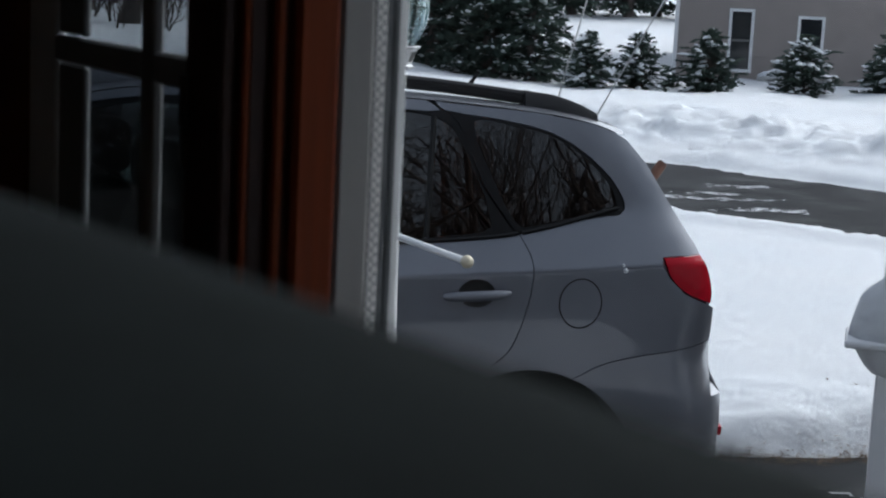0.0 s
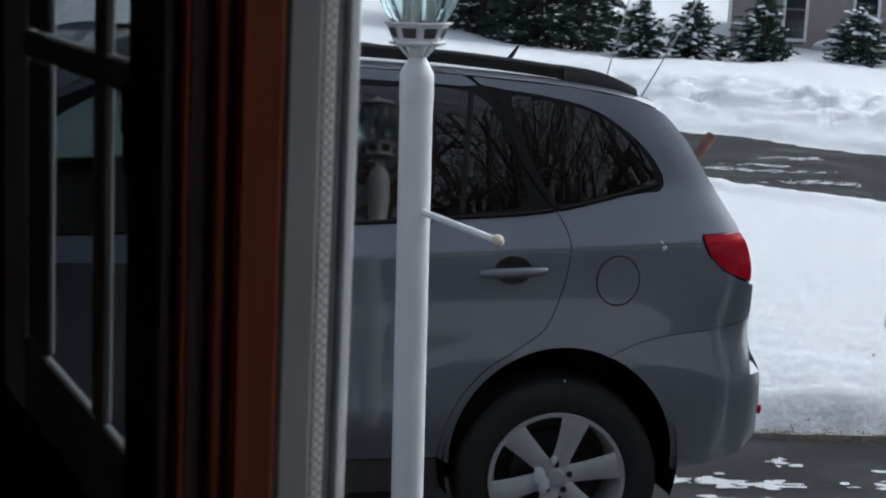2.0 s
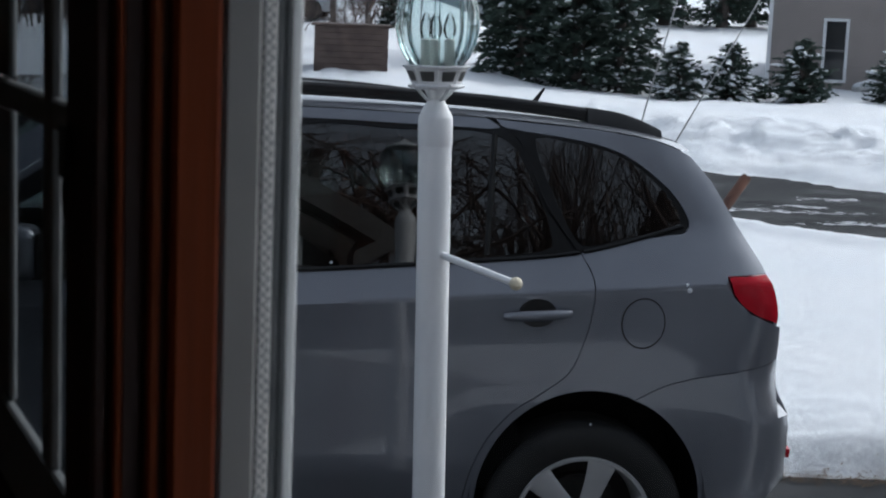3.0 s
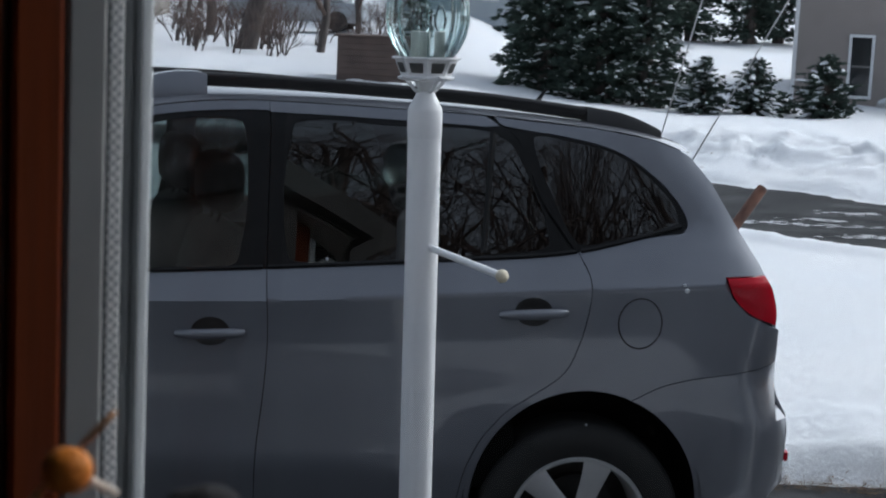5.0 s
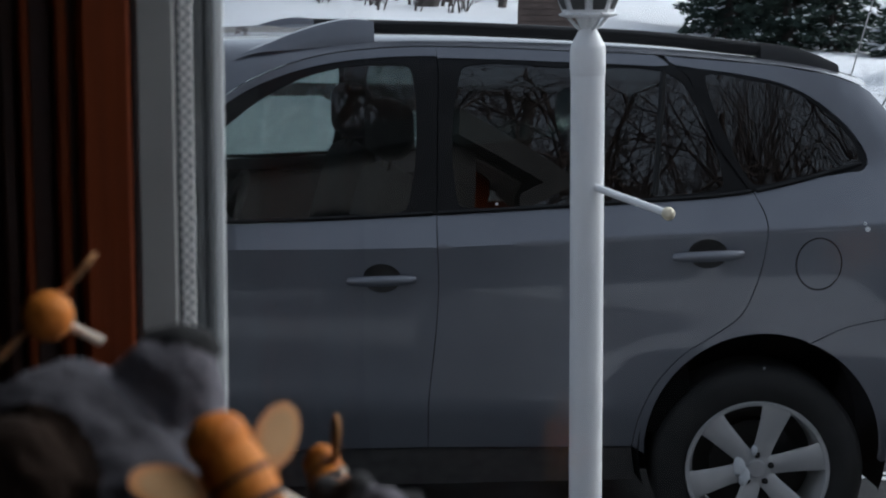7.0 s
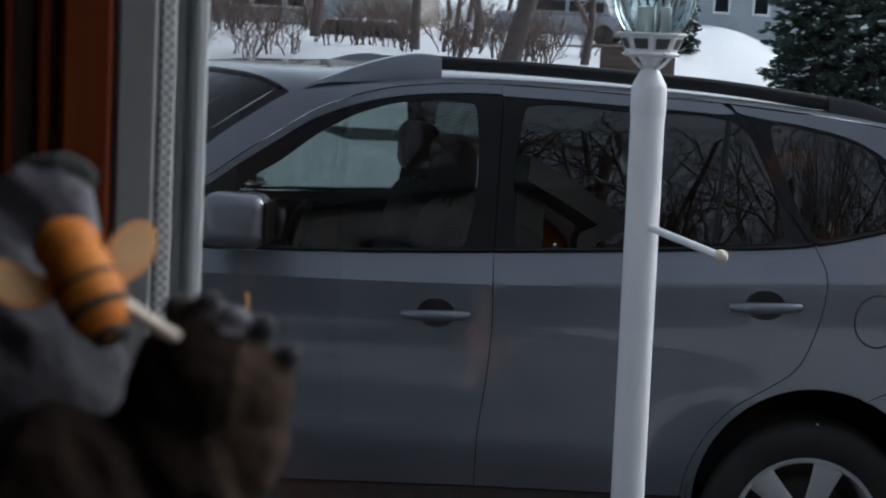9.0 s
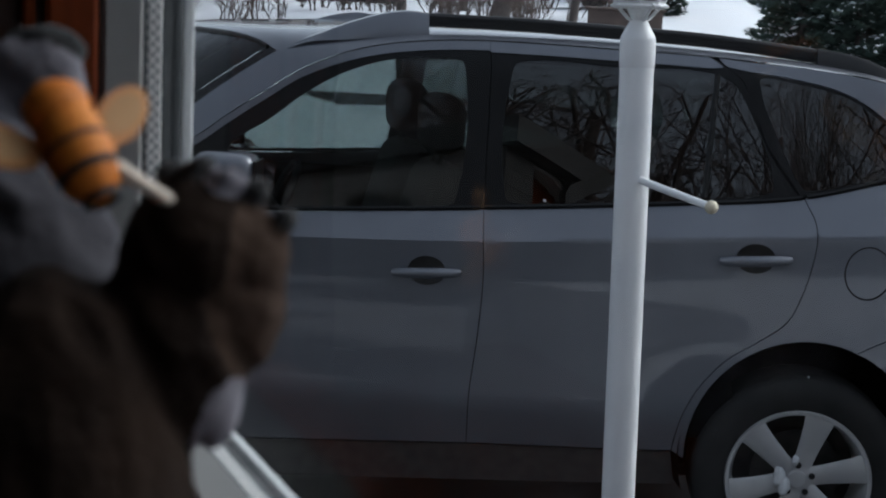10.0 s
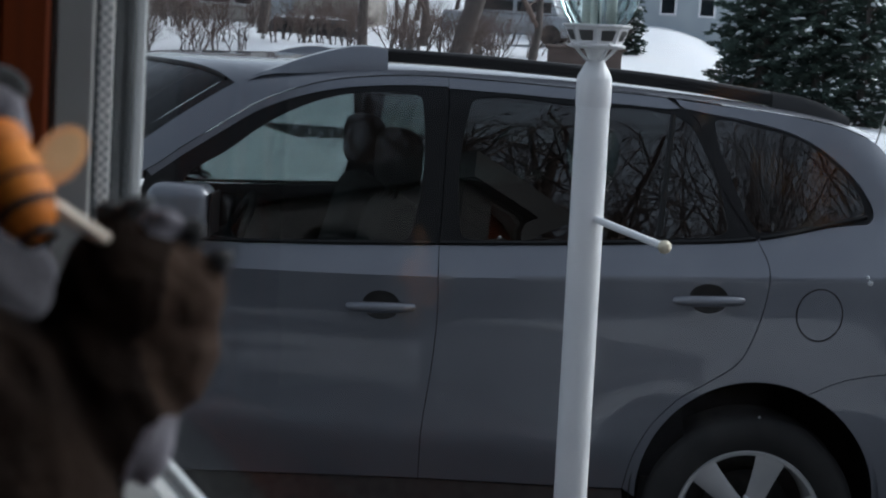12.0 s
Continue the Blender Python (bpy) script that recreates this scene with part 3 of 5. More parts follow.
def cup_outline(hx, hz, q=1.0):
    """The outline of the hollow behind a door handle."""
    return [(hx + 0.064 * q * math.cos(k * math.tau / 28), hz + 0.004 + 0.050 * q * math.sin(k * math.tau / 28)) for k in range(28)]


for side in (1, -1):
    fd = part("front_door", panel(FRONT_DOOR, side=side, cups=[cup_outline(-0.978, 0.990)]), PAINT, car, smooth=True)
    rd = part("rear_door", panel(REAR_DOOR, side=side, cups=[cup_outline(0.100, 1.098)]), PAINT, car, smooth=True)
    part("quarter_panel", panel(QUARTER_PANEL, side=side, step=0.045), PAINT, car, smooth=True)
    part("pillar_trim", panel(PILLAR_TRIM, [QUARTER], side=side, inset=0.004, step=0.04), BLACK_TRIM, car, "gloss black trim round the rear side glass", smooth=True)
    part("rear_bumper_corner", panel(BUMPER, side=side), PAINT, car, smooth=True)
    part("front_fender", panel(FENDER, side=side, step=0.08), PAINT, car, smooth=True)
    part("window_frame", panel(DOOR_TOP_F, [FRONT_WINDOW], side=side, inset=0.004, step=0.04), BLACK_TRIM, fd, smooth=True)
    part("window_frame", panel(DOOR_TOP_R, [REAR_WINDOW], side=side, inset=0.004, step=0.04), BLACK_TRIM, rd, smooth=True)
    part("window_glass", panel(FRONT_WINDOW, side=side, inset=0.010, step=0.05, thick=0, gap=-0.004), CAR_GLASS_FRONT if side == 1 else CAR_GLASS_FOGGED, fd, "clear front door glass", smooth=True)
    part("window_glass", panel(REAR_WINDOW, side=side, inset=0.010, step=0.05, thick=0, gap=-0.004), CAR_GLASS_REAR, rd, "dark tinted rear door glass", smooth=True)
    part("quarter_window", panel(QUARTER, side=side, inset=0.006, step=0.05, thick=0, gap=-0.004), CAR_GLASS_REAR, car, "dark tinted rear side glass", smooth=True)
    part("tail_lamp", panel(TAIL_LAMP, side=side, inset=-0.003, step=0.025, thick=0.03), RED_LENS, car, "red plastic tail lamp lens", smooth=True)
    part("pillar_backing", panel([(-0.86, 1.75), (-0.76, 1.75), (-0.76, 0.9), (-0.86, 0.9)], side=side, inset=0.03, step=0.08), BLACK_TRIM, car)
    part("pillar_backing", panel([(-0.06, 1.72), (0.05, 1.70), (0.30, 1.27), (0.16, 1.24)], side=side, inset=0.03, step=0.08), BLACK_TRIM, car)
    # painted strip over the door frames
    strip_f = [(x, top_gap(x) - 0.003) for x in [-0.809 - 1.011 * i / 20 for i in range(21)]] + \
              [(x, top_gap(x) - 0.034) for x in [-1.80 + 0.991 * i / 20 for i in range(21)]]
    part("door_frame_strip", panel(strip_f, side=side, inset=-0.001, step=0.04, gap=0.001), PAINT, fd, smooth=True)
    strip_r = [(x, top_gap(x) - 0.003) for x in (-0.809, -0.6, -0.38, -0.2, -0.08)] + [(-0.055, 1.725), (-0.035, 1.708)] + \
              [(x, top_gap(x) - 0.040) for x in (-0.08, -0.2, -0.38, -0.6, -0.809)]
    part("door_frame_strip", panel(strip_r, side=side, inset=-0.001, step=0.04, gap=0.001), PAINT, rd, smooth=True)
    # rubber lip under the glass
    for nm, x0, x1, owner in (("belt_moulding", -1.80, -0.815, fd), ("belt_moulding", -0.795, 0.24, rd), ("belt_moulding", 0.255, 0.60, car)):
        bm = bmesh.new()
        xs = [x0 + (x1 - x0) * i / 24 for i in range(25)]
        tube(bm, [flank(x, belt(x) + 0.006, side, -0.001) for x in xs], 0.0085, 6)
        part(nm, bm, BLACK_TRIM, owner, smooth=True)
    # dividing bar in the rear door glass
    bm = bmesh.new()
    tube(bm, [flank(-0.075 + 0.02 * q, 1.285 + 0.40 * q, side, 0.004) for q in [i / 8 for i in range(9)]], 0.010, 6)
    part("glass_divider", bm, BLACK_TRIM, rd)
    # handles: dished cup and pull bar
    for hx, hz, owner, tilt in ((-0.978, 0.990, fd, 0.055), (0.100, 1.098, rd, 0.075)):
        bm = bmesh.new()
        n = 14
        pts = [flank(hx - 0.112 + 0.224 * i / n, hz + tilt * (-0.112 + 0.224 * i / n), side, -0.010 - 0.020 * math.sin(math.pi * i / n) ** 0.6) for i in range(n + 1)]
        tube(bm, pts, [0.012 + 0.007 * math.sin(math.pi * i / n) ** 0.5 for i in range(n + 1)], 10)
        part("door_handle", bm, PAINT, owner, smooth=True)
        bm = bmesh.new()
        prev = None
        for q, deep in ((1.02, 0.001), (0.92, 0.012), (0.75, 0.022), (0.45, 0.029), (0.1, 0.031)):
            ring = [bm.verts.new(flank(x, z, side, deep)) for x, z in cup_outline(hx, hz, q)]
            if prev:
                for k in range(28):
                    bm.faces.new((prev[k], prev[(k + 1) % 28], ring[(k + 1) % 28], ring[k]))
            prev = ring
        bm.faces.new(prev)
        # the cup's dark grey puts the shade of the hollow into its colour
        part("handle_cup", bm, SILL_PLASTIC_CUP_SHADE, owner, "dished cup behind the handle, darkened with the shade of the hollow", smooth="all")
    # fuel flap as a thin raised ring and lid
    if side == 1:
        bm = bmesh.new()
        tube(bm, [flank(0.462 + 0.074 * math.cos(k * math.tau / 40), 1.075 + 0.087 * math.sin(k * math.tau / 40), 1, 0.0) for k in range(41)], 0.0028, 5, cap=False)
        part("fuel_flap_seam", bm, BLACK_TRIM, car)
    # sill and wheel house
    part("sill_cladding", panel([(-1.80, 0.345), (-0.82, 0.400), (-0.13, 0.424), (-0.11, 0.30), (-1.84, 0.20)], side=side, inset=0.012), SILL_PLASTIC_CUP_SHADE, car, smooth=True)
    for wx in (0.295, -2.41):
        bm = bmesh.new()
        ring = []
        for y_in in (0.012, 0.06, 0.34):
            ring.append([bm.verts.new((wx + 0.010 + (0.412 + (0.01 if y_in > 0.05 else 0)) * math.cos(a), flank(wx, 0.7, side).y + side * y_in,
                                       0.428 + 0.420 * math.sin(a))) for a in [math.pi * (-0.1 + 1.2 * i / 28) for i in range(29)]])
        for a, b in zip(ring, ring[1:]):
            for k in range(28):
                bm.faces.new((a[k], a[k + 1], b[k + 1], b[k]))
        bm.faces.new(ring[-1])
        part("wheel_house", bm, WELL, car, smooth=True)
    # mirror
    mirror = part("door_mirror", boxed(-1.755, -1.535, CY - side * 1.125, CY - side * 0.955, 1.185, 1.365, 0.05, 4), PAINT, car, smooth="all")
    part("mirror_foot", boxed(-1.70, -1.62, CY - side * 0.97, CY - side * 0.86, 1.18, 1.25, 0.02, 2), BLACK_TRIM, mirror, smooth=True)
    bm = boxed(-1.541, -1.531, CY - side * 1.108, CY - side * 0.975, 1.205, 1.345, 0.004, 1)
    part("mirror_glass", bm, BLACK_TRIM, mirror)
    # the car leans a little away from the house, so its far rail sits lower
    lean = 0.0 if side == 1 else 0.04
    bm = bmesh.new()
    # roof rail: painted front foot, black bar, black rear foot
    n = 30
    pts = [Vector((-1.04 + 1.40 * i / n, CY - side * 0.668, rail_z(-1.04 + 1.40 * i / n) - lean)) for i in range(n + 1)]
    tube(bm, pts, 0.0125, 8)
    for drop in (0.012, 0.024):
        tube(bm, [p + Vector((0, side * 0.35 * drop, -drop)) for p in pts], 0.0115, 8)
    rail = part("roof_rail", bm, RAIL_BLACK, car, "black plastic roof rail", smooth=True)
    bm = bmesh.new()
    secs = []
    for i in range(17):
        f = i / 16
        fx = -1.50 + 0.49 * f
        top = eased(fx, [-1.50, -1.40, -1.28, -1.15, -1.06, -1.01], [1.712, 1.752, 1.800, 1.838, 1.846, 1.838]) - lean
        low = min(roof_z(fx) - 0.03, top - 0.012) - lean
        mid = 0.700 - 0.032 * f
        wide = 0.010 + 0.016 * math.sin(math.pi * min(1.0, 0.15 + 0.7 * f))
        secs.append([bm.verts.new((fx, CY - side * (mid + d), z)) for d, z in
                     ((wide + 0.012, low), (wide, top - 0.012), (wide * 0.6, top - 0.002), (-wide * 0.6, top), (-wide, top - 0.01), (-wide - 0.012, low))])
    for p, q in zip(secs, secs[1:]):
        for k in range(5):
            bm.faces.new((p[k], p[k + 1], q[k + 1], q[k]))
    bm.faces.new(secs[-1])
    bmesh.ops.recalc_face_normals(bm, faces=bm.faces[:])
    part("rail_front_foot", bm, PAINT, rail, "grey painted rail foot", smooth=True)
    bm = bmesh.new()
    secs = []
    for i in range(11):
        f = i / 10
        fx = 0.30 + 0.26 * f
        top = rail_z(min(fx, 0.36)) - lean + 0.014 - 0.064 * max(0.0, (f - 0.2) / 0.8) ** 1.7
        low = min(roof_z(fx) - 0.02 - lean, top - 0.004)
        wide = 0.018 - 0.006 * f
        secs.append([bm.verts.new((fx, CY - side * (0.668 + 0.012 * f + d), z)) for d, z in
                     ((wide + 0.008, low), (wide, top - 0.01), (wide * 0.5, top), (-wide * 0.5, top), (-wide, top - 0.01), (-wide - 0.008, low))])
    for p, q in zip(secs, secs[1:]):
        for k in range(5):
            bm.faces.new((p[k], p[k + 1], q[k + 1], q[k]))
    bm.faces.new(secs[0])
    bm.faces.new(secs[-1])
    bmesh.ops.recalc_face_normals(bm, faces=bm.faces[:])
    part("rail_rear_foot", bm, RAIL_BLACK, rail, smooth=True)

# dark inner shell that shows in the joints
bm = bmesh.new()
rows = []
for z in (0.47, 0.6, 0.8, 1.0, 1.12):
    row = []
    for k in range(64):
        a = k * math.tau / 64
        ca, sa = math.cos(a), math.sin(a)
        end = float(np.interp(z, TAIL_Z, TAIL_X)) if ca > 0 else float(np.interp(z, NOSE_Z, NOSE_X))
        x = CXM + (abs(end - CXM) - 0.05) * math.copysign(abs(ca) ** 0.25, ca)
        row.append(bm.verts.new((x, CY + (half_width(z) - 0.035) * math.copysign(abs(sa) ** 0.25, sa), z)))
    rows.append(row)
for a, b in zip(rows, rows[1:]):
    for k in range(64):
        bm.faces.new((a[k], a[(k + 1) % 64], b[(k + 1) % 64], b[k]))
# openings over the wheels
cut = [f for f in bm.faces if any(abs(f.calc_center_median().x - wx) < 0.46 for wx in (0.295, -2.41)) and f.calc_center_median().z < 0.95
       and abs(f.calc_center_median().y - CY) > 0.5]
bmesh.ops.delete(bm, geom=cut, context="FACES")
part("inner_shell", bm, WELL, car)

# roof, pillars and windshield as one crowned loft, split by what it is made of
xs = [-2.32 + 2.96 * i / 74 for i in range(75)]
fr = [0.0, 0.01, 0.022, 0.037, 0.055, 0.08, 0.11, 0.15, 0.21, 0.30, 0.42, 0.58, 0.78, 1.0]


def smooth_step(q):
    q = min(max(q, 0.0), 1.0)
    return q * q * (3 - 2 * q)


def roof_point(x, f, side):
    zg, zr = top_gap(x), roof_z(x)
    w = CY - flank(x, zg).y
    rise = 1 - (1 - f) ** 10
    bow = 0.40 * smooth_step((-1.10 - x) / 0.40) * (1 - (1 - f) ** 2)
    return Vector((x - bow, CY - side * w * (1 - f), zg + (zr - zg) * rise))


def roof_part(keep):
    bm = bmesh.new()
    for side in (1, -1):
        g = [[bm.verts.new(roof_point(x, f, side)) for f in fr] for x in xs]
        for i in range(len(xs) - 1):
            for j in range(len(fr) - 1):
                if keep((xs[i] + xs[i + 1]) / 2, (fr[j] + fr[j + 1]) / 2):
                    q = (g[i][j], g[i + 1][j], g[i + 1][j + 1], g[i][j + 1])
                    bm.faces.new(q if side == 1 else q[::-1])
    bmesh.ops.remove_doubles(bm, verts=bm.verts[:], dist=0.0005)
    bmesh.ops.delete(bm, geom=[v for v in bm.verts if not v.link_faces], context="VERTS")
    bmesh.ops.recalc_face_normals(bm, faces=bm.faces[:])
    return bm


glass = lambda x, f: x < -1.49 and f > 0.085
part("roof", roof_part(lambda x, f: not glass(x, f)), PAINT, car, smooth=True)
part("windshield", roof_part(glass), WINDSHIELD, car, "greenish windshield glass", smooth=True)
bm = bmesh.new()
tube(bm, [roof_point(-1.49, f, 1) + Vector((0, 0, 0.003)) for f in fr[6:]] + [roof_point(-1.49, f, -1) + Vector((0, 0, 0.003)) for f in fr[6:-1][::-1]], 0.009, 6)
part("windshield_seal", bm, BLACK_TRIM, car)
bm = bmesh.new()
tube(bm, [Vector((0.38, CY - 0.02, roof_z(0.38))), Vector((0.40, CY - 0.02, roof_z(0.4) + 0.04)), Vector((0.43, CY - 0.02, roof_z(0.4) + 0.085))], [0.018, 0.009, 0.004], 6)
part("roof_aerial", bm, BLACK_TRIM, car)

# tail: tailgate glass, tailgate, bumper
tail_map = lambda yf, z, i: tail_skin(yf, z, i)


def tail_panel(poly, **k):
    return panel(poly, mapping=tail_map, gap=0.003, **k)


part("tailgate", tail_panel([(-0.81, 0.94), (0.81, 0.94), (0.81, 1.68), (-0.81, 1.68)], holes=[[(-0.66, 1.26), (0.66, 1.26), (0.62, 1.58), (-0.62, 1.58)]],
                            step=0.06), PAINT, car, smooth=True)
part("rear_window", tail_panel([(-0.67, 1.25), (0.67, 1.25), (0.63, 1.59), (-0.63, 1.59)], inset=0.008, step=0.1, thick=0), CAR_GLASS_REAR, car, "dark tinted rear glass")
part("pillar_backing", tail_panel([(0.78, 0.92), (0.99, 0.92), (0.99, 1.66), (0.78, 1.66)], inset=0.018, step=0.05), BLACK_TRIM, car)
part("rear_bumper", tail_panel([(-0.80, 0.47), (0.80, 0.47), (0.80, 0.93), (-0.80, 0.93)], step=0.06), PAINT, car, smooth=True)
part("bumper_reflector", tail_panel([(-0.86, 0.575), (-0.80, 0.575), (-0.80, 0.61), (-0.86, 0.61)], inset=-0.004, step=0.03), RED_LENS, car, "small red bumper reflector")
# bonnet and nose
bm = bmesh.new()
rows = []
for i in range(13):
    x = -2.30 - 0.98 * i / 12
    row = []
    for j in range(13):
        s = -1 + 2 * j / 12
        z = 1.115 - 0.12 * (i / 12) ** 2 - 0.05 * s * s
        row.append(bm.verts.new((x + 0.12 * (1 - s * s) * -(i / 12), CY + s * (0.90 - 0.06 * i / 12), z)))
    rows.append(row)
for a, b in zip(rows, rows[1:]):
    for k in range(12):
        bm.faces.new((a[k], a[k + 1], b[k + 1], b[k]))
part("bonnet", bm, PAINT, car, smooth=True)
part("front_bumper", boxed(-3.40, -3.05, CY - 0.86, CY + 0.86, 0.30, 0.98, 0.12, 4), PAINT, car, smooth="all")
part("underbody", boxed(-3.0, 0.60, CY - 0.55, CY + 0.55, 0.22, 0.45, 0.05), BLACK_TRIM, car)


def seat(x, y, z, parent):
    """A car seat with headrest; the back leans towards the tail."""
    s = part("seat", boxed(x - 0.36, x + 0.12, y - 0.25, y + 0.25, z, z + 0.16, 0.05, 3), CABIN, parent, smooth="all")
    bm = bmesh.new()
    vs = box(bm, x + 0.02, x + 0.16, y - 0.25, y + 0.25, z + 0.08, z + 0.70, 0.06, 3)
    for v in bm.verts:
        v.co.x += (v.co.z - z) * 0.28
        v.co.y = y + (v.co.y - y) * (1 - 0.25 * max(0, v.co.z - z - 0.4))
    part("backrest", bm, CABIN, s, smooth="all")
    bm = bmesh.new()
    box(bm, x + 0.20, x + 0.35, y - 0.135, y + 0.135, z + 0.73, z + 0.95, 0.065, 4)
    part("headrest", bm, CABIN, s, smooth="all")
    for dy in (-0.06, 0.06):
        bm = bmesh.new()
        tube(bm, [(x + 0.25, y + dy, z + 0.66), (x + 0.28, y + dy, z + 0.77)], 0.006, 6)
        part("headrest_stem", bm, DARK_STEEL, s)


for sx, sz in ((-1.17, 0.60), (-0.15, 0.66)):
    for sy in (CY - 0.38, CY + 0.38):
        seat(sx, sy, sz, car)
part("dashboard", boxed(-2.15, -1.62, CY - 0.74, CY + 0.74, 0.80, 1.12, 0.10, 4), CABIN, car, smooth="all")
bm = bmesh.new()
wc, wr = Vector((-1.50, CY - 0.38, 1.10)), 0.185
tube(bm, [wc + Vector((0.42 * wr * math.sin(a) * 1.0, wr * math.cos(a), wr * 0.9 * math.sin(a))) for a in [k * math.tau / 32 for k in range(33)]], 0.014, 8, cap=False)
tube(bm, [wc + Vector((-0.10, 0, -0.04)), wc], [0.05, 0.055], 10)
tube(bm, [wc + Vector((0, -wr, 0)), wc, wc + Vector((0, wr, 0))], 0.016, 6)
part("steering_wheel", bm, CABIN, car, smooth=True)
part("headliner", boxed(-1.40, 0.45, CY - 0.60, CY + 0.60, 1.68, 1.695, 0.004, 1), HEADLINER, car)
part("load_floor", boxed(-1.7, 0.90, CY - 0.55, CY + 0.55, 0.50, 0.72, 0.03, 2), CABIN, car)


def wheel(x, side):
    """Tyre, six-spoke rim, hub and nuts. The wheel's face looks along -side y."""
    face = CY - side * 0.925
    w = part("wheel", bmesh.new(), RUBBER, car)
    bm = bmesh.new()
    prof = [(0.235, 0.012), (0.262, -0.004), (0.30, -0.010), (0.335, -0.002), (0.353, 0.018), (0.357, 0.05), (0.358, 0.18), (0.345, 0.215), (0.30, 0.225), (0.235, 0.215)]
    lathe(bm, [(r, side * h) for r, h in prof], 56, "y", (x, face, 0.357))
    part("tyre", bm, RUBBER, w, "black tyre with a dusty sidewall", smooth=True)
    bm = bmesh.new()
    lathe(bm, [(r, side * h) for r, h in [(0.243, 0.004), (0.240, -0.006), (0.229, -0.004), (0.222, 0.02), (0.212, 0.07), (0.205, 0.18)]], 56, "y", (x, face, 0.357))
    rim = part("rim", bm, ALLOY, w, smooth=True)
    bm = bmesh.new()
    lathe(bm, [(0.001, side * 0.16), (0.205, side * 0.16)], 40, "y", (x, face, 0.357))
    lathe(bm, [(0.001, side * 0.10), (0.15, side * 0.105), (0.15, side * 0.15)], 40, "y", (x, face, 0.357))
    part("brake_disc", bm, DARK_STEEL, w)
    for k in range(6):
        a = math.radians(75 + 60 * k)
        u = Vector((math.cos(a), 0, math.sin(a)))
        t = Vector((-math.sin(a), 0, math.cos(a)))
        bm = bmesh.new()
        secs = []
        for r, hw, d, th in ((0.045, 0.032, 0.026, 0.03), (0.09, 0.033, 0.020, 0.03), (0.15, 0.039, 0.010, 0.028), (0.20, 0.046, 0.002, 0.026), (0.232, 0.052, 0.001, 0.024)):
            c = Vector((x, face, 0.357)) + u * r
            secs.append([bm.verts.new(c + t * (hw * q) + Vector((0, side * (d + e), 0))) for q, e in ((-1, 0.006), (-0.72, 0), (0.72, 0), (1, 0.006), (0.85, th), (-0.85, th))])
        for p, q in zip(secs, secs[1:]):
            for i in range(6):
                bm.faces.new((p[i], p[(i + 1) % 6], q[(i + 1) % 6], q[i]))
        bm.faces.new(secs[-1])
        bmesh.ops.recalc_face_normals(bm, faces=bm.faces[:])
        part("spoke", bm, ALLOY, rim, smooth=True)
    bm = bmesh.new()
    lathe(bm, [(0.001, side * 0.020), (0.028, side * 0.021), (0.033, side * 0.026), (0.062, side * 0.028), (0.066, side * 0.05)], 36, "y", (x, face, 0.357))
    part("hub", bm, ALLOY, rim, smooth=True)
    for k in range(5):
        a = math.radians(90 + 72 * k)
        bm = bmesh.new()
        lathe(bm, [(0.0115, side * 0.022), (0.0105, side * 0.0165), (0.001, side * 0.0165)], 10, "y", (x + 0.050 * math.cos(a), face, 0.357 + 0.050 * math.sin(a)))
        part("wheel_nut_recess", bm, DARK_STEEL, rim)


for wx in (0.295, -2.41):
    for side in (1, -1):
        wheel(wx, side)
# the far side stands further forward: the car is parked aslant
for ob in car.children_recursive:
    if ob.type == "MESH":
        for v in ob.data.vertices:
            v.co.x -= 0.30 * max(0.0, v.co.y - 5.17)
rg = random.Random(5)
for cx, cz, r in ((0.235, 0.365, 0.026), (0.253, 0.332, 0.024), (0.285, 0.425, 0.013)):
    bm = bmesh.new()
    blob(bm, (cx, 5.030, cz), (r * rg.uniform(0.6, 0.9), 0.014, r * rg.uniform(1.0, 1.3)), 14, rough=0.45, freq=7)
    tagged(obj("snow_clump", bm, SNOW, smooth="all"), "clump of snow stuck in the hub of the rear wheel", "snow", "snow clumps in the wheel")
for k, (fx, fz, fr_) in enumerate(((0.612, 1.195, 0.009), (0.603, 1.213, 0.006), (0.30, 0.72, 0.004), (-0.60, 1.245, 0.005))):
    bm = bmesh.new()
    blob(bm, flank(fx, fz, 1, -0.002), (fr_, 0.004, fr_), 8)
    tagged(obj("snow_fleck", bm, SNOW, smooth="all"), "small white fleck of snow stuck to the car", "snow fleck", "snow flecks on the car")


# ---- the room and its windows: s along the wall, n outwards ----
ROOM = Matrix.Translation((-0.622, 0.628, 0)) @ Matrix.Rotation(radians(-62), 4, "Z")
FLOOR_Z, SILL_Z, HEAD_Z, CEIL_Z = 0.80, 1.69, 2.85, 2.98


def in_room(ob, label="", category="", kind=""):
    ob.matrix_world = ROOM
    return tagged(ob, label, category, kind=kind)


# the front wall: pieces round a picture window (s 0 to 1.9) and a hung window (s -0.62 to -0.07)
bm = bmesh.new()
for s0, s1, z0, z1 in ((-0.90, 2.45, -0.1, 1.60), (-0.90, 2.45, HEAD_Z, CEIL_Z), (-0.90, -0.78, 1.60, HEAD_Z), (1.31, 2.45, 1.60, HEAD_Z)):
    box(bm, s0, s1, -0.12, 0.06, z0, z1)
in_room(obj("wall_front", bm, ROOM_WALL), "painted front wall with the window openings", "wall", "structure")
for nm, d in (("wall_back", (-0.90, 2.45, -4.15, -4.0, FLOOR_Z, CEIL_Z)), ("wall_left", (-1.05, -0.90, -4.15, 0.06, FLOOR_Z, CEIL_Z)), ("wall_right", (2.45, 2.60, -4.15, 0.06, FLOOR_Z, CEIL_Z))):
    in_room(obj(nm, boxed(*d), ROOM_WALL), "plain dim painted room wall", "wall", "structure")
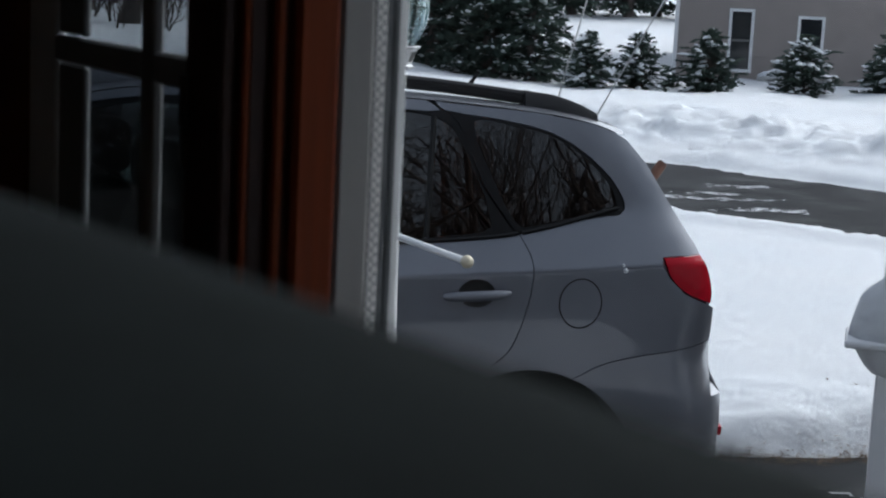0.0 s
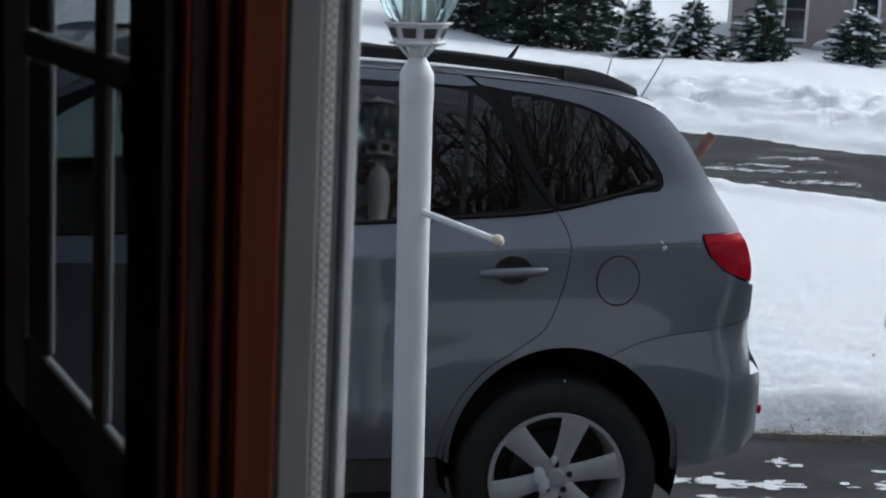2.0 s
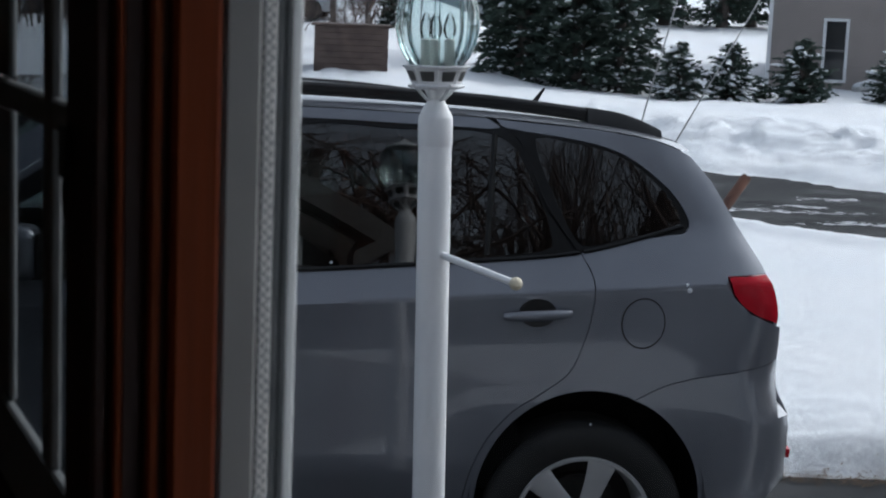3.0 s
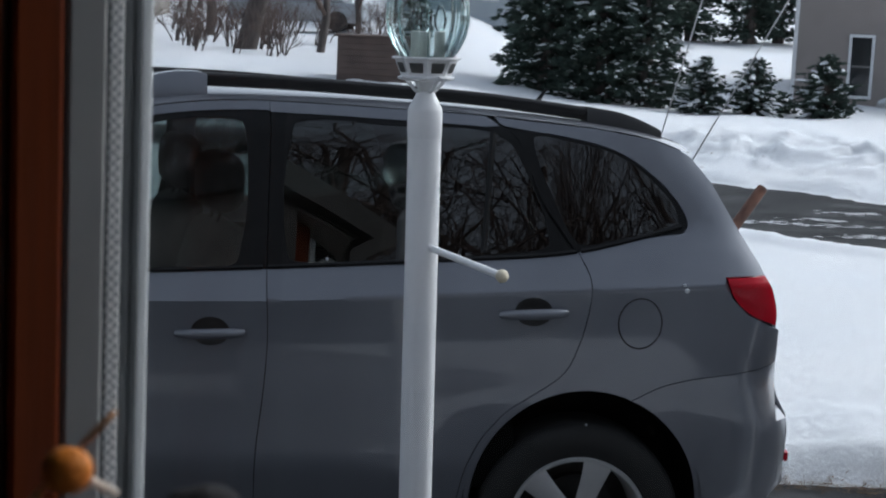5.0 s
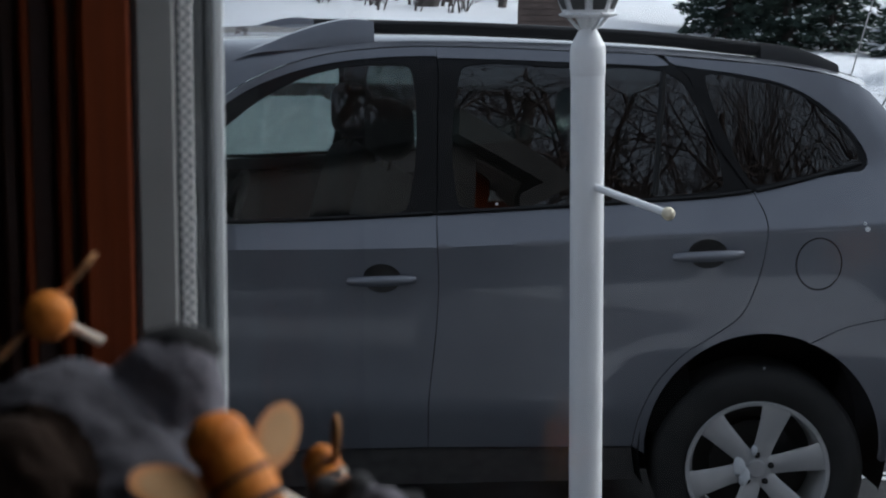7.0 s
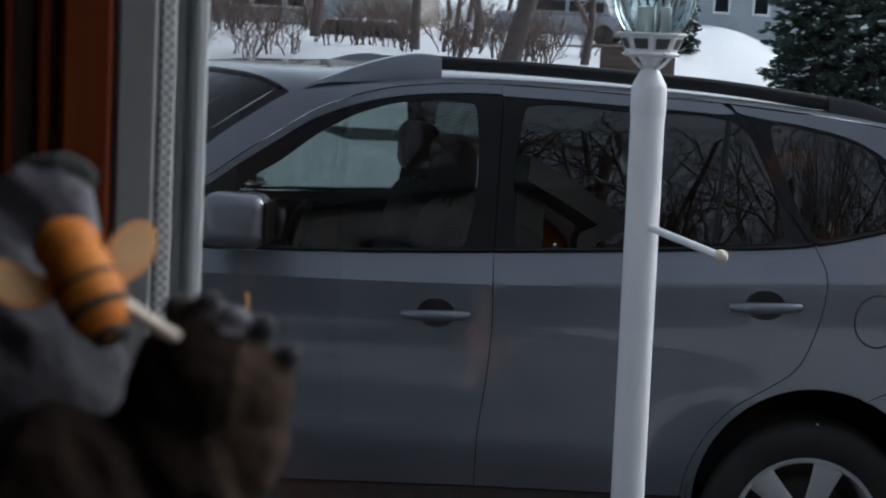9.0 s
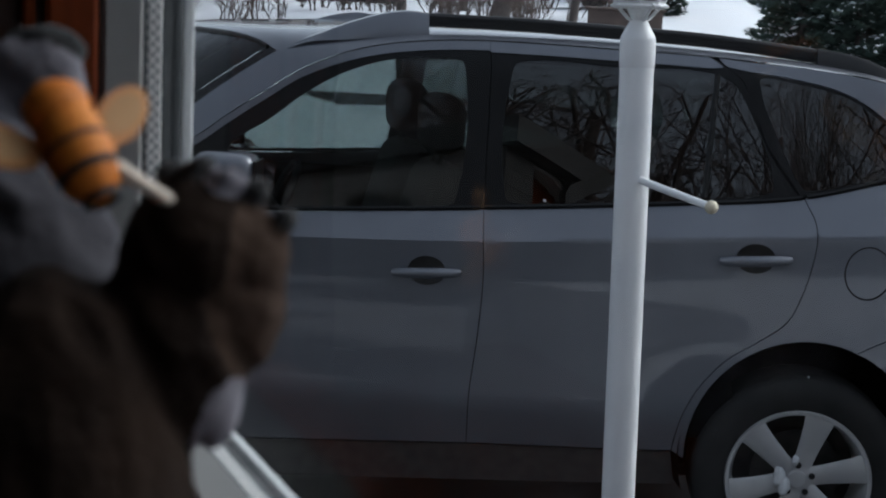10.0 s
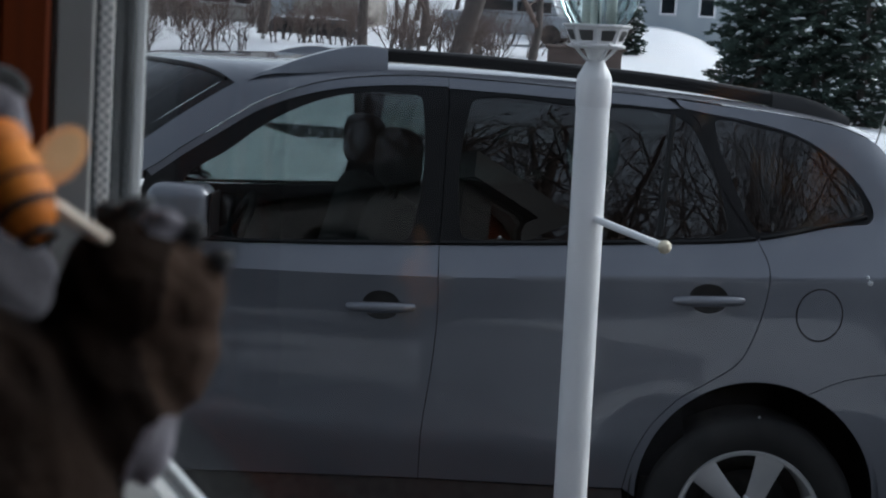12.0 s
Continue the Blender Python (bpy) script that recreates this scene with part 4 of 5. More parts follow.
in_room(obj("floor", boxed(-1.05, 2.60, -4.15, -0.12, FLOOR_Z - 0.2, FLOOR_Z), ROOM_FLOOR), "dark wooden room floor", "floor", "structure")
in_room(obj("ceiling", boxed(-1.05, 2.60, -4.15, -0.12, CEIL_Z - 0.16, CEIL_Z - 0.101), ROOM_WALL), "plain painted ceiling", "ceiling", "structure")
# the outside face of the house, which the car's paint mirrors
bm = bmesh.new()
for i in range(28):
    z = -0.1 + i * 0.11
    for s0, s1 in ((-1.06, 2.61),) if (z < 1.5 or z > HEAD_Z - 0.05) else ((-1.06, -0.8), (1.32, 2.61)):
        box(bm, s0, s1, 0.062, 0.078, z, z + 0.108)
in_room(obj("house_siding", bm, SIDING_OUT), "dark grey-brown horizontal siding of the house front", "siding", "structure")
bm = bmesh.new()
box(bm, -1.1, 2.7, -4.3, 0.16, CEIL_Z - 0.10, CEIL_Z + 0.06)
in_room(obj("eaves", bm, SIDING_OUT), "grey-brown eaves under the house roof", "eaves", "structure")



def sheet_glass(s0, s1, n0, n1, z0, z1):
    """A pane whose face towards the room mirrors."""
    bm = boxed(s0, s1, n0, n1, z0, z1)
    bm.normal_update()
    for f in bm.faces:
        f.material_index = 1 if f.normal.y < -0.5 else 0
    return bm


win = thing("window_1", "white vinyl picture window in a red-stained wooden frame", "window", kind="structure", at=ROOM)
S1 = 1.25
Z0, Z1 = 1.70, 2.80


def ring_frame(name, mat, n0, n1, off, width, parent, bev=0.002, smooth=False, sides=4, label=""):
    """A frame round the picture window: inner edge at off past the opening, given width, depth n0 to n1."""
    for k, (a, b, c, d) in enumerate(((off - width, off, Z0 - width + off, Z1 + width - off), (S1 - off, S1 - off + width, Z0 - width + off, Z1 + width - off),
                                       (off, S1 - off, Z0 + off - width, Z0 + off), (off, S1 - off, Z1 - off, Z1 - off + width))):
        part(name, boxed(a, b, n0, n1, c, d, bev, 1), mat, parent, label)


ring_frame("vinyl_frame", VINYL, -0.0075, 0.0, 0.0, 0.05, win, 0.0015)
ring_frame("vinyl_lip", GASKET, -0.0135, -0.0077, 0.0035, 0.05, win, 0.0015)
ring_frame("gasket", GASKET, -0.020, -0.0137, 0.004, 0.04, win, 0.001)
ring_frame("spacer", SPACER, -0.029, -0.0202, 0.0075, 0.04, win, 0.001)
ring_frame("inner_gasket", GASKET, -0.0315, -0.0292, 0.009, 0.04, win, 0.0005)
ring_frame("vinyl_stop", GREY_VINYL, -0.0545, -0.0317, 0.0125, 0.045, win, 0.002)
# dark beads give the shade in the grooves; the casing is darkened likewise
ring_frame("shadow_bead", SHADED_WOOD, -0.0568, -0.0547, 0.011, 0.045, win, 0.0005)
ring_frame("wooden_jamb", STAINED, -0.086, -0.057, 0.016, 0.045, win, 0.003)
ring_frame("groove_shade_bead", SHADED_WOOD, -0.090, -0.0862, 0.008, 0.045, win, 0.0005)
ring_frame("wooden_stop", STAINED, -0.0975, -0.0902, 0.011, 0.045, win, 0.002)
ring_frame("groove_shade_bead", SHADED_WOOD, -0.1095, -0.0977, 0.004, 0.045, win, 0.0005)
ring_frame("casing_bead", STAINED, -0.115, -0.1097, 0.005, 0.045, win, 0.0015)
ring_frame("casing", SHADED_WOOD, -0.125, -0.1152, -0.0015, 0.047, win, 0.002)
g = part("window_glass", sheet_glass(-0.01, S1 + 0.01, -0.0190, -0.0150, Z0 - 0.01, Z1 + 0.01), [CLEAR, WINDOW_GLASS], win)
g.visible_shadow = False
# stool board under the picture window
sill = obj("window_stool", boxed(-0.10, 1.36, -0.30, -0.062, SILL_Z - 0.03, SILL_Z, 0.006, 2), STAINED)
in_room(sill, "red-stained wooden window stool board", "window stool", "structure")

# the hung window beside it, turned a little outwards
LW = Matrix.Translation((-0.76, 0.66, 0)) @ Matrix.Rotation(radians(-70), 4, "Z")
hung = thing("window_2", "dim hung window with muntin bars shaded in colour behind an insect screen", "window", kind="structure", at=LW)


def lpart(name, s0, s1, n0, n1, z0, z1, mat, bev=0.002):
    return part(name, boxed(s0, s1, n0, n1, z0, z1, bev, 1), mat, hung)


lpart("side_trim", -0.72, -0.385, -0.004, 0.010, 1.50, 2.85, STAINED)
lpart("sash_stile", -0.385, -0.298, -0.004, 0.004, 1.70, 2.80, SASH)
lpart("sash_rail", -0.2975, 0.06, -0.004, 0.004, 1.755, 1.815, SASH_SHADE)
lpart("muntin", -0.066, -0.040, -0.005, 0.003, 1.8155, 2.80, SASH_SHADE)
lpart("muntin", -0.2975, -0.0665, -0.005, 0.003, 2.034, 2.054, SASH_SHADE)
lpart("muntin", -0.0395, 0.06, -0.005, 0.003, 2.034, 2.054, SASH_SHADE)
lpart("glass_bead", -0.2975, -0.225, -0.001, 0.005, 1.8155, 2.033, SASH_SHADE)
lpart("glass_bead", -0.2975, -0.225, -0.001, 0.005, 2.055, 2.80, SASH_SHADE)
lpart("window_apron", -0.72, 0.10, -0.006, 0.010, 1.45, 1.7545, SHADED_WOOD)
lp = part("insect_screen", sheet_glass(-0.30, 0.06, 0.006, 0.0075, 1.80, 2.80), [CLEAR, SCREEN], hung)
lp.visible_shadow = False
lever = thing("sash_lever", "black sash lever fixed to the dark casing", "window lever", at=ROOM)
bm = bmesh.new()
blob(bm, (-0.046, -0.124, 2.008), (0.0045, 0.004, 0.020), 12, Matrix.Rotation(radians(8), 3, "Y"))
part("grip", bm, BLACK_TRIM, lever, smooth="all")
part("plate", boxed(-0.044, -0.030, -0.131, -0.1285, 2.015, 2.045, 0.001, 1), BLACK_TRIM, lever)

# the recliner whose back rises beside the camera
chair = thing("recliner", "dark teal plush recliner with a high rounded back", "armchair", at=ROOM)


def soft_box(s0, s1, n0, n1, z0, z1, r, seg=6, wob=0.004):
    bm = bmesh.new()
    box(bm, s0, s1, n0, n1, z0, z1, r, seg)
    for v in bm.verts:
        v.co += Vector((noise.noise(v.co * 9), noise.noise(v.co * 9 + Vector((5, 0, 0))), noise.noise(v.co * 9 + Vector((0, 7, 0))))) * wob
    return bm


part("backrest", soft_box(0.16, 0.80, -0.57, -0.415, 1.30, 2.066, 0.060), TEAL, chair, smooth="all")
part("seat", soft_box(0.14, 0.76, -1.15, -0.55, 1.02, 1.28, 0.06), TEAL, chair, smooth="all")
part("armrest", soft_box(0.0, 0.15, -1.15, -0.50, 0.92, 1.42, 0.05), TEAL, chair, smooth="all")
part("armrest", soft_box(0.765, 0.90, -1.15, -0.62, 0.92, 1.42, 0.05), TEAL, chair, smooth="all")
part("base", boxed(0.08, 0.82, -1.12, -0.50, FLOOR_Z, 1.02, 0.02), BLACK_TRIM, chair)


# ---- lamp post ----
PX, PY = -0.331, 3.925
lamp = thing("post_lamp", "white lamp post with fluted glass globe and ladder bar", "lamp post")
bm = bmesh.new()
lathe(bm, [(0.0445, 0.0), (0.0440, 1.775)], 32, centre=(PX, PY, 0))
part("post", bm, WHITE_METAL, lamp, smooth=True)
bm = bmesh.new()
lathe(bm, [(0.0445, 1.750), (0.0460, 1.755), (0.0458, 1.820), (0.044, 1.828), (0.024, 1.866), (0.021, 1.870)], 32, centre=(PX, PY, 0))
part("collar", bm, WHITE_METAL, lamp, smooth=True)
bm = bmesh.new()
lathe(bm, [(0.018, 1.86), (0.021, 1.885), (0.026, 1.91), (0.020, 1.93)], 24, centre=(PX, PY, 0))
part("stem", bm, WHITE_METAL, lamp, smooth=True)
for k in range(4):
    a = math.tau * k / 4 + 0.5
    bm = bmesh.new()
    u = Vector((math.cos(a), math.sin(a), 0))
    c = Vector((PX, PY, 0))
    tube(bm, [c + u * r + Vector((0, 0, z)) for r, z in ((0.016, 1.868), (0.030, 1.873), (0.048, 1.89), (0.066, 1.908), (0.074, 1.912))], 0.0045, 6)
    part("scroll_bracket", bm, WHITE_METAL, lamp, smooth=True)
bm = bmesh.new()
lathe(bm, [(0.060, 1.899), (0.074, 1.903), (0.076, 1.908), (0.066, 1.912), (0.067, 1.915), (0.082, 1.952), (0.090, 1.956), (0.091, 1.960), (0.084, 1.962)], 8, centre=(PX, PY, 0))
part("cup", bm, WHITE_METAL, lamp)
for k in range(8):
    a = math.tau * (k + 0.5) / 8
    bm = bmesh.new()
    u, t = Vector((math.cos(a), math.sin(a), 0)), Vector((-math.sin(a), math.cos(a), 0))
    c = Vector((PX, PY, 0))
    q = [c + u * r * 0.937 + t * h + Vector((0, 0, z)) for r, h, z in ((0.0695, -0.016, 1.920), (0.0695, 0.016, 1.920), (0.0815, 0.020, 1.946), (0.0815, -0.020, 1.946))]
    bm.faces.new([bm.verts.new(v) for v in q])
    bmesh.ops.solidify(bm, geom=bm.faces[:], thickness=0.002)
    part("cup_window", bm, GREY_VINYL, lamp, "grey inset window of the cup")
# fluted globe of bent panes between ribs
globe_prof = [(0.066, 1.958), (0.083, 1.982), (0.098, 2.015), (0.106, 2.055), (0.104, 2.10), (0.092, 2.15), (0.074, 2.19)]
N = 16
for k in range(N):
    bm = bmesh.new()
    a0, a1 = math.tau * k / N, math.tau * (k + 1) / N
    cols = []
    for j in range(5):
        f = j / 4
        a = a0 + (a1 - a0) * f
        bulge = 1 + 0.055 * math.sin(math.pi * f)
        cols.append([bm.verts.new((PX + r * bulge * math.cos(a), PY + r * bulge * math.sin(a), z)) for r, z in globe_prof])
    for p, q in zip(cols, cols[1:]):
        for i in range(len(globe_prof) - 1):
            bm.faces.new((p[i], q[i], q[i + 1], p[i + 1]))
    part("glass_flute", bm, LAMP_GLASS, lamp, smooth="all")
    if k % 2 == 0:
        bm = bmesh.new()
        tube(bm, [(PX + r * 0.995 * math.cos(a0), PY + r * 0.995 * math.sin(a0), z) for r, z in globe_prof], 0.0022, 5)
        part("glass_rib", bm, LAMP_GLASS, lamp)
bm = bmesh.new()
lathe(bm, [(0.080, 2.185), (0.086, 2.195), (0.07, 2.22), (0.03, 2.25), (0.012, 2.28), (0.001, 2.30)], 24, centre=(PX, PY, 0))
part("cap", bm, WHITE_METAL, lamp, smooth=True)
for k in range(3):
    a = math.tau * k / 3 + 0.35
    bx, by = PX + 0.036 * math.cos(a), PY + 0.036 * math.sin(a)
    bm = bmesh.new()
    lathe(bm, [(0.014, 1.955), (0.014, 2.025), (0.010, 2.028)], 14, centre=(bx, by, 0))
    part("candle_sleeve", bm, CANDLE, lamp, smooth=True)
    bm = bmesh.new()
    lathe(bm, [(0.008, 2.028), (0.017, 2.045), (0.0175, 2.06), (0.010, 2.085), (0.002, 2.10)], 14, centre=(bx, by, 0))
    part("bulb", bm, BULB, lamp, smooth=True)
tip = Vector((-0.140, 3.635, 1.432))
root = Vector((PX + 0.022, PY - 0.034, 1.462))
back = Vector((PX, PY, 1.470))
bm = bmesh.new()
tube(bm, [back, root, tip], 0.0095, 12)
bar = part("ladder_bar", bm, WHITE_METAL, lamp, smooth=True)
bm = bmesh.new()
blob(bm, tip, (0.017, 0.017, 0.017), 14)
part("bar_knob", bm, CREAM, bar, "yellowed knob at the bar's end", smooth="all")
bm = bmesh.new()
lathe(bm, [(0.014, -0.003), (0.014, 0.003), (0.010, 0.004)], 14)
for v in bm.verts:
    v.co = (tip - root).to_track_quat("Z", "Y").to_matrix() @ v.co + root
part("bar_ring", bm, WHITE_METAL, bar)
lamp.matrix_world = Matrix.Translation((PX, PY, 1.5)) @ Matrix.Rotation(radians(-1.15), 4, "Y") @ Matrix.Translation((-PX, -PY, -1.5))

# ---- the second white post with a snow-capped ledge ----
bx = Matrix.Translation((1.36, 4.42, 0)) @ Matrix.Rotation(radians(-22), 4, "Z")
box_post = thing("mailbox_post", "white vinyl post with a moulded ledge under a cap of snow", "post", at=bx)
part("post", boxed(-0.055, 0.055, -0.055, 0.055, 0, 1.72, 0.004, 1), WHITE_PLASTIC, box_post)
part("post_cap", boxed(-0.065, 0.065, -0.065, 0.065, 1.72, 1.745, 0.008, 2), WHITE_PLASTIC, box_post)
part("ledge", boxed(-0.16, 0.16, -0.13, 0.13, 1.075, 1.10, 0.010, 3), WHITE_PLASTIC, box_post, smooth=True)
bm = bmesh.new()
lathe(bm, [(0.135, 1.075), (0.125, 1.05), (0.10, 1.01), (0.075, 0.985), (0.056, 0.975)], 20)
part("ledge_moulding", bm, WHITE_PLASTIC, box_post, smooth=True)
bm = bmesh.new()
vs = blob(bm, (0, 0, 1.095), (0.150, 0.122, 0.20), 22, rough=0.10, freq=5)
for v in bm.verts:
    v.co.z = max(v.co.z, 1.10)
capsnow = obj("settled_snow", bm, SNOW, smooth="all")
capsnow.matrix_world = bx
tagged(capsnow, "rounded cap of snow lying on the post's ledge", "snow")


# ---- the far side: trees, houses, vehicles ----
def conifer(name, x, y, h, r, seed, label, snowy=0.5, group="young pines by the road", base=None, tufts=1.0):
    """A conifer: tapered trunk, drooping limbs, a crown of many small needle sprays, snow on the limbs."""
    rg = random.Random(seed)
    z0 = ground_z(x, y) - 0.05 if base is None else base
    tree = thing(name, label, "tree", group, at=Matrix.Translation((x, y, z0)))
    bm = bmesh.new()
    tube(bm, [(0, 0, 0), (0.02 * h * rg.uniform(-1, 1), 0.02 * h * rg.uniform(-1, 1), h * 0.5), (0, 0, h * 0.97)], [0.028 * h + 0.02, 0.018 * h + 0.01, 0.004], 7)
    part("trunk", bm, BARK, tree, smooth=True)
    nv, nf, sv, sf, lv, lf = [], [], [], [], [], []

    def spray(p, d, ln):
        """A flat tuft of needles: a few thin blades."""
        side = d.cross(Vector((0, 0, 1))).normalized()
        for q in range(6):
            a = rg.uniform(-0.9, 0.9)
            dd = (d * math.cos(a) + side * math.sin(a) + Vector((0, 0, rg.uniform(-0.35, 0.35)))).normalized()
            w = dd.cross(Vector((rg.uniform(-1, 1), rg.uniform(-1, 1), rg.uniform(-1, 1)))).normalized() * ln * 0.21
            b = len(nv)
            nv.extend([p - w, p + w, p + dd * ln * rg.uniform(0.6, 1.1)])
            nf.append((b, b + 1, b + 2))

    levels = int(22 + h * 2.4) if h < 3 else int(13 + h * 3.2)
    for i in range(levels):
        f = (i + rg.random() * 0.6) / levels
        z = h * (0.04 + 0.95 * f)
        reach = r * (1 - f ** 1.9) ** 0.85 * rg.uniform(0.55, 1.2) + 0.04
        for k in range(int(7 + 5 * (1 - f))):
            a = rg.uniform(0, math.tau)
            ln = reach * rg.uniform(0.55, 1.12)
            d = Vector((math.cos(a), math.sin(a), rg.uniform(-0.4, 0.35)))
            tip = Vector((0, 0, z)) + d * ln
            b = len(lv)
            w = Vector((-math.sin(a), math.cos(a), 0)) * 0.006 * (1 + h * 0.3)
            lv.extend([Vector((0, 0, z)) - w, Vector((0, 0, z)) + w, tip, Vector((0, 0, z + 0.02))])
            lf.extend([(b, b + 1, b + 2), (b, b + 2, b + 3)])
            n = max(4, int(ln * (26 if h < 3 else 36) * tufts))
            for j in range(n):
                g = 0.25 + 0.75 * (j + rg.random()) / n
                p = Vector((0, 0, z)) + d * (ln * g) + Vector((rg.uniform(-1, 1), rg.uniform(-1, 1), rg.uniform(-0.6, 0.4))) * 0.09 * (0.5 + h * 0.12)
                spray(p, Vector((d.x, d.y, d.z - 0.1)).normalized(), rg.uniform(0.07, 0.13) * (0.8 + 0.12 * h))
                if rg.random() < snowy * (0.085 if h < 3 else 0.15) * (0.35 + g):
                    s = rg.uniform(0.03, 0.10) * (0.7 + 0.12 * h if h < 3 else 0.62)
                    c = p + Vector((0, 0, 0.025))
                    b = len(sv)
                    m = 7
                    e = rg.uniform(1.2, 2.8)
                    sd = Vector((-math.sin(a), math.cos(a), 0))
                    for t in range(m):
                        q = t * math.tau / m + rg.random() * 0.4
                        jig = rg.uniform(0.75, 1.2)
                        sv.append(c + (d * (math.cos(q) * s * e) + sd * (math.sin(q) * s)) * jig + Vector((0, 0, -0.30 * s)))
                    for t in range(m):
                        q = t * math.tau / m
                        sv.append(c + (d * (math.cos(q) * s * e) + sd * (math.sin(q) * s)) * 0.55 + Vector((0, 0, 0.32 * s)))
                    sv.append(c + Vector((0, 0, s * 0.42)))
                    for t in range(m):
                        t2 = (t + 1) % m
                        sf.append((b + t, b + t2, b + m + t2, b + m + t))
                        sf.append((b + m + t, b + m + t2, b + 2 * m))
    for nm, v, f, mat in (("crown", nv, nf, NEEDLES), ("limbs", lv, lf, TWIG), ("branch_snow", sv, sf, SNOW)):
        if f:
            me = bpy.data.meshes.new(nm)
            me.from_pydata(v, [], f)
            me.materials.append(mat)
            if nm == "branch_snow":
                me.shade_smooth()
            ob = new(nm, me)
            ob.parent = tree
            ob["kind"] = "stuff"
    return tree


SMALL = "small snow-dusted pine standing in the snow bank"
conifer("pine_tree", 6.65, 33.6, 1.25, 0.62, 11, SMALL, 0.9)
conifer("pine_tree", 7.75, 33.6, 1.28, 0.58, 12, SMALL, 1.0)
conifer("pine_tree", 9.35, 33.8, 1.45, 0.75, 13, SMALL, 0.45)
conifer("pine_tree", 11.5, 33.8, 1.35, 0.75, 14, SMALL, 0.9)
conifer("pine_tree", 13.6, 34.0, 1.40, 0.8, 15, SMALL, 0.5)
conifer("pine_tree", 8.5, 34.6, 0.5, 0.4, 16, "low snow-dusted pine shrub in the bank", 0.4)
conifer("pine_tree", 15.3, 33.9, 1.2, 0.7, 17, SMALL, 0.7)
TALL = "tall dark spruce with snow on its boughs"
for k, (tx, ty, th, tr, sn) in enumerate(((3.45, 35.0, 5.6, 1.25, 0.75), (4.65, 34.6, 5.0, 1.25, 0.9), (5.55, 34.4, 3.6, 0.95, 0.9), (5.95, 36.8, 5.8, 1.4, 0.5),
                                          (4.0, 37.5, 5.6, 1.2, 0.6))):
    conifer("spruce_tree", tx, ty, th, tr, 30 + k, TALL, sn, "tall spruces by the road", tufts=0.8)
DISTANT = "distant dark spruce behind the snow hill"
for k, (tx, ty, th) in enumerate(((11.0, 66, 8), (13.2, 68, 9), (15.2, 66, 8.5), (17.2, 69, 9), (9.0, 64, 8), (19.5, 67, 9), (6.8, 60, 8), (22, 68, 9))):
    conifer("spruce_tree", tx, ty, th, 1.9, 50 + k, DISTANT, 0.25, "distant spruces", tufts=0.35)
conifer("spruce_tree", 0.95, 46.0, 2.2, 0.42, 61, "narrow evergreen shrub capped with snow by a house", 0.6, "house shrubs")
conifer("spruce_tree", 4.7, 52.5, 1.5, 0.7, 62, "round evergreen shrub beside a house wall", 0.3, "house shrubs")


def bare_tree(name, x, y, h, seed, label, category="tree", group="", spread=0.55, depth=5, r0=None, base=None, mat=None, stems=1):
    """A leafless tree or bush: limbs that fork and taper."""
    rg = random.Random(seed)
    z0 = (ground_z(x, y) if base is None else base) - 0.06
    tree = thing(name, label, category, group, at=Matrix.Translation((x, y, z0)))
    r0 = r0 or h * 0.022
    trunk, limbs = bmesh.new(), bmesh.new()

    def grow(p, d, ln, r, level):
        n = 3
        pts, rad = [p], [r]
        for i in range(n):
            d = (d + Vector((rg.uniform(-1, 1), rg.uniform(-1, 1), rg.uniform(-0.4, 0.7))) * 0.22).normalized()
            p = p + d * (ln / n)
            pts.append(p)
            rad.append(r * (1 - 0.38 * (i + 1) / n))
        tube(trunk if level == 0 else limbs, pts, rad, 7 if level == 0 else (5 if level < 2 else 3), cap=False)
        if level >= depth:
            return
        for k in range(rg.choice((2, 3, 3)) if level else rg.choice((3, 4))):
            i = rg.randint(1, n)
            nd = (d + Vector((rg.uniform(-1, 1), rg.uniform(-1, 1), rg.uniform(-0.45, 0.6))) * spread * 1.5).normalized()
            grow(pts[i], nd, ln * rg.uniform(0.58, 0.82), rad[i] * rg.uniform(0.5, 0.72), level + 1)

    for s in range(stems):
        d = Vector((rg.uniform(-1, 1), rg.uniform(-1, 1), 0)) * (0.06 if stems == 1 else 0.45) + Vector((0, 0, 1))
        grow(Vector((rg.uniform(-1, 1), rg.uniform(-1, 1), 0)) * (0 if stems == 1 else 0.15), d.normalized(), h * 0.36, r0, 0)
    part("trunk", trunk, mat or BARK, tree, smooth="all")
    lm = part("limbs", limbs, mat or TWIG, tree, smooth="all")
    lm["kind"] = "stuff"
    return tree


# leafless trees and brush across the road
for k, (tx, ty, th, r) in enumerate(((-3.35, 38.5, 9.0, 0.27), (-1.6, 39.5, 8.0, 0.11), (-6.4, 44.0, 7.5, 0.16), (-4.9, 46, 8, 0.14), (-0.7, 45, 8, 0.10), (-9.8, 47, 8, 0.16), (0.2, 42, 6, 0.07))):
    bare_tree("bare_tree", tx, ty, th, 70 + k, "leafless grey tree standing in snow", "tree", "leafless trees across the road", 0.6, 4, r)
for k, (tx, ty, th) in enumerate(((-8.9, 35.0, 1.9), (-8.0, 35.6, 1.7), (-5.6, 36.5, 1.8), (-4.6, 37.5, 1.6), (-2.4, 37.0, 1.7), (-0.6, 36.5, 1.7), (-0.1, 37.2, 1.6), (-10.2, 36, 1.8), (-6.9, 38, 1.8))):
    bare_tree("bare_bush", tx, ty, th, 90 + k, "leafless brown bush in the snow", "bush", "leafless bushes across the road", 0.75, 3, 0.018, stems=5)
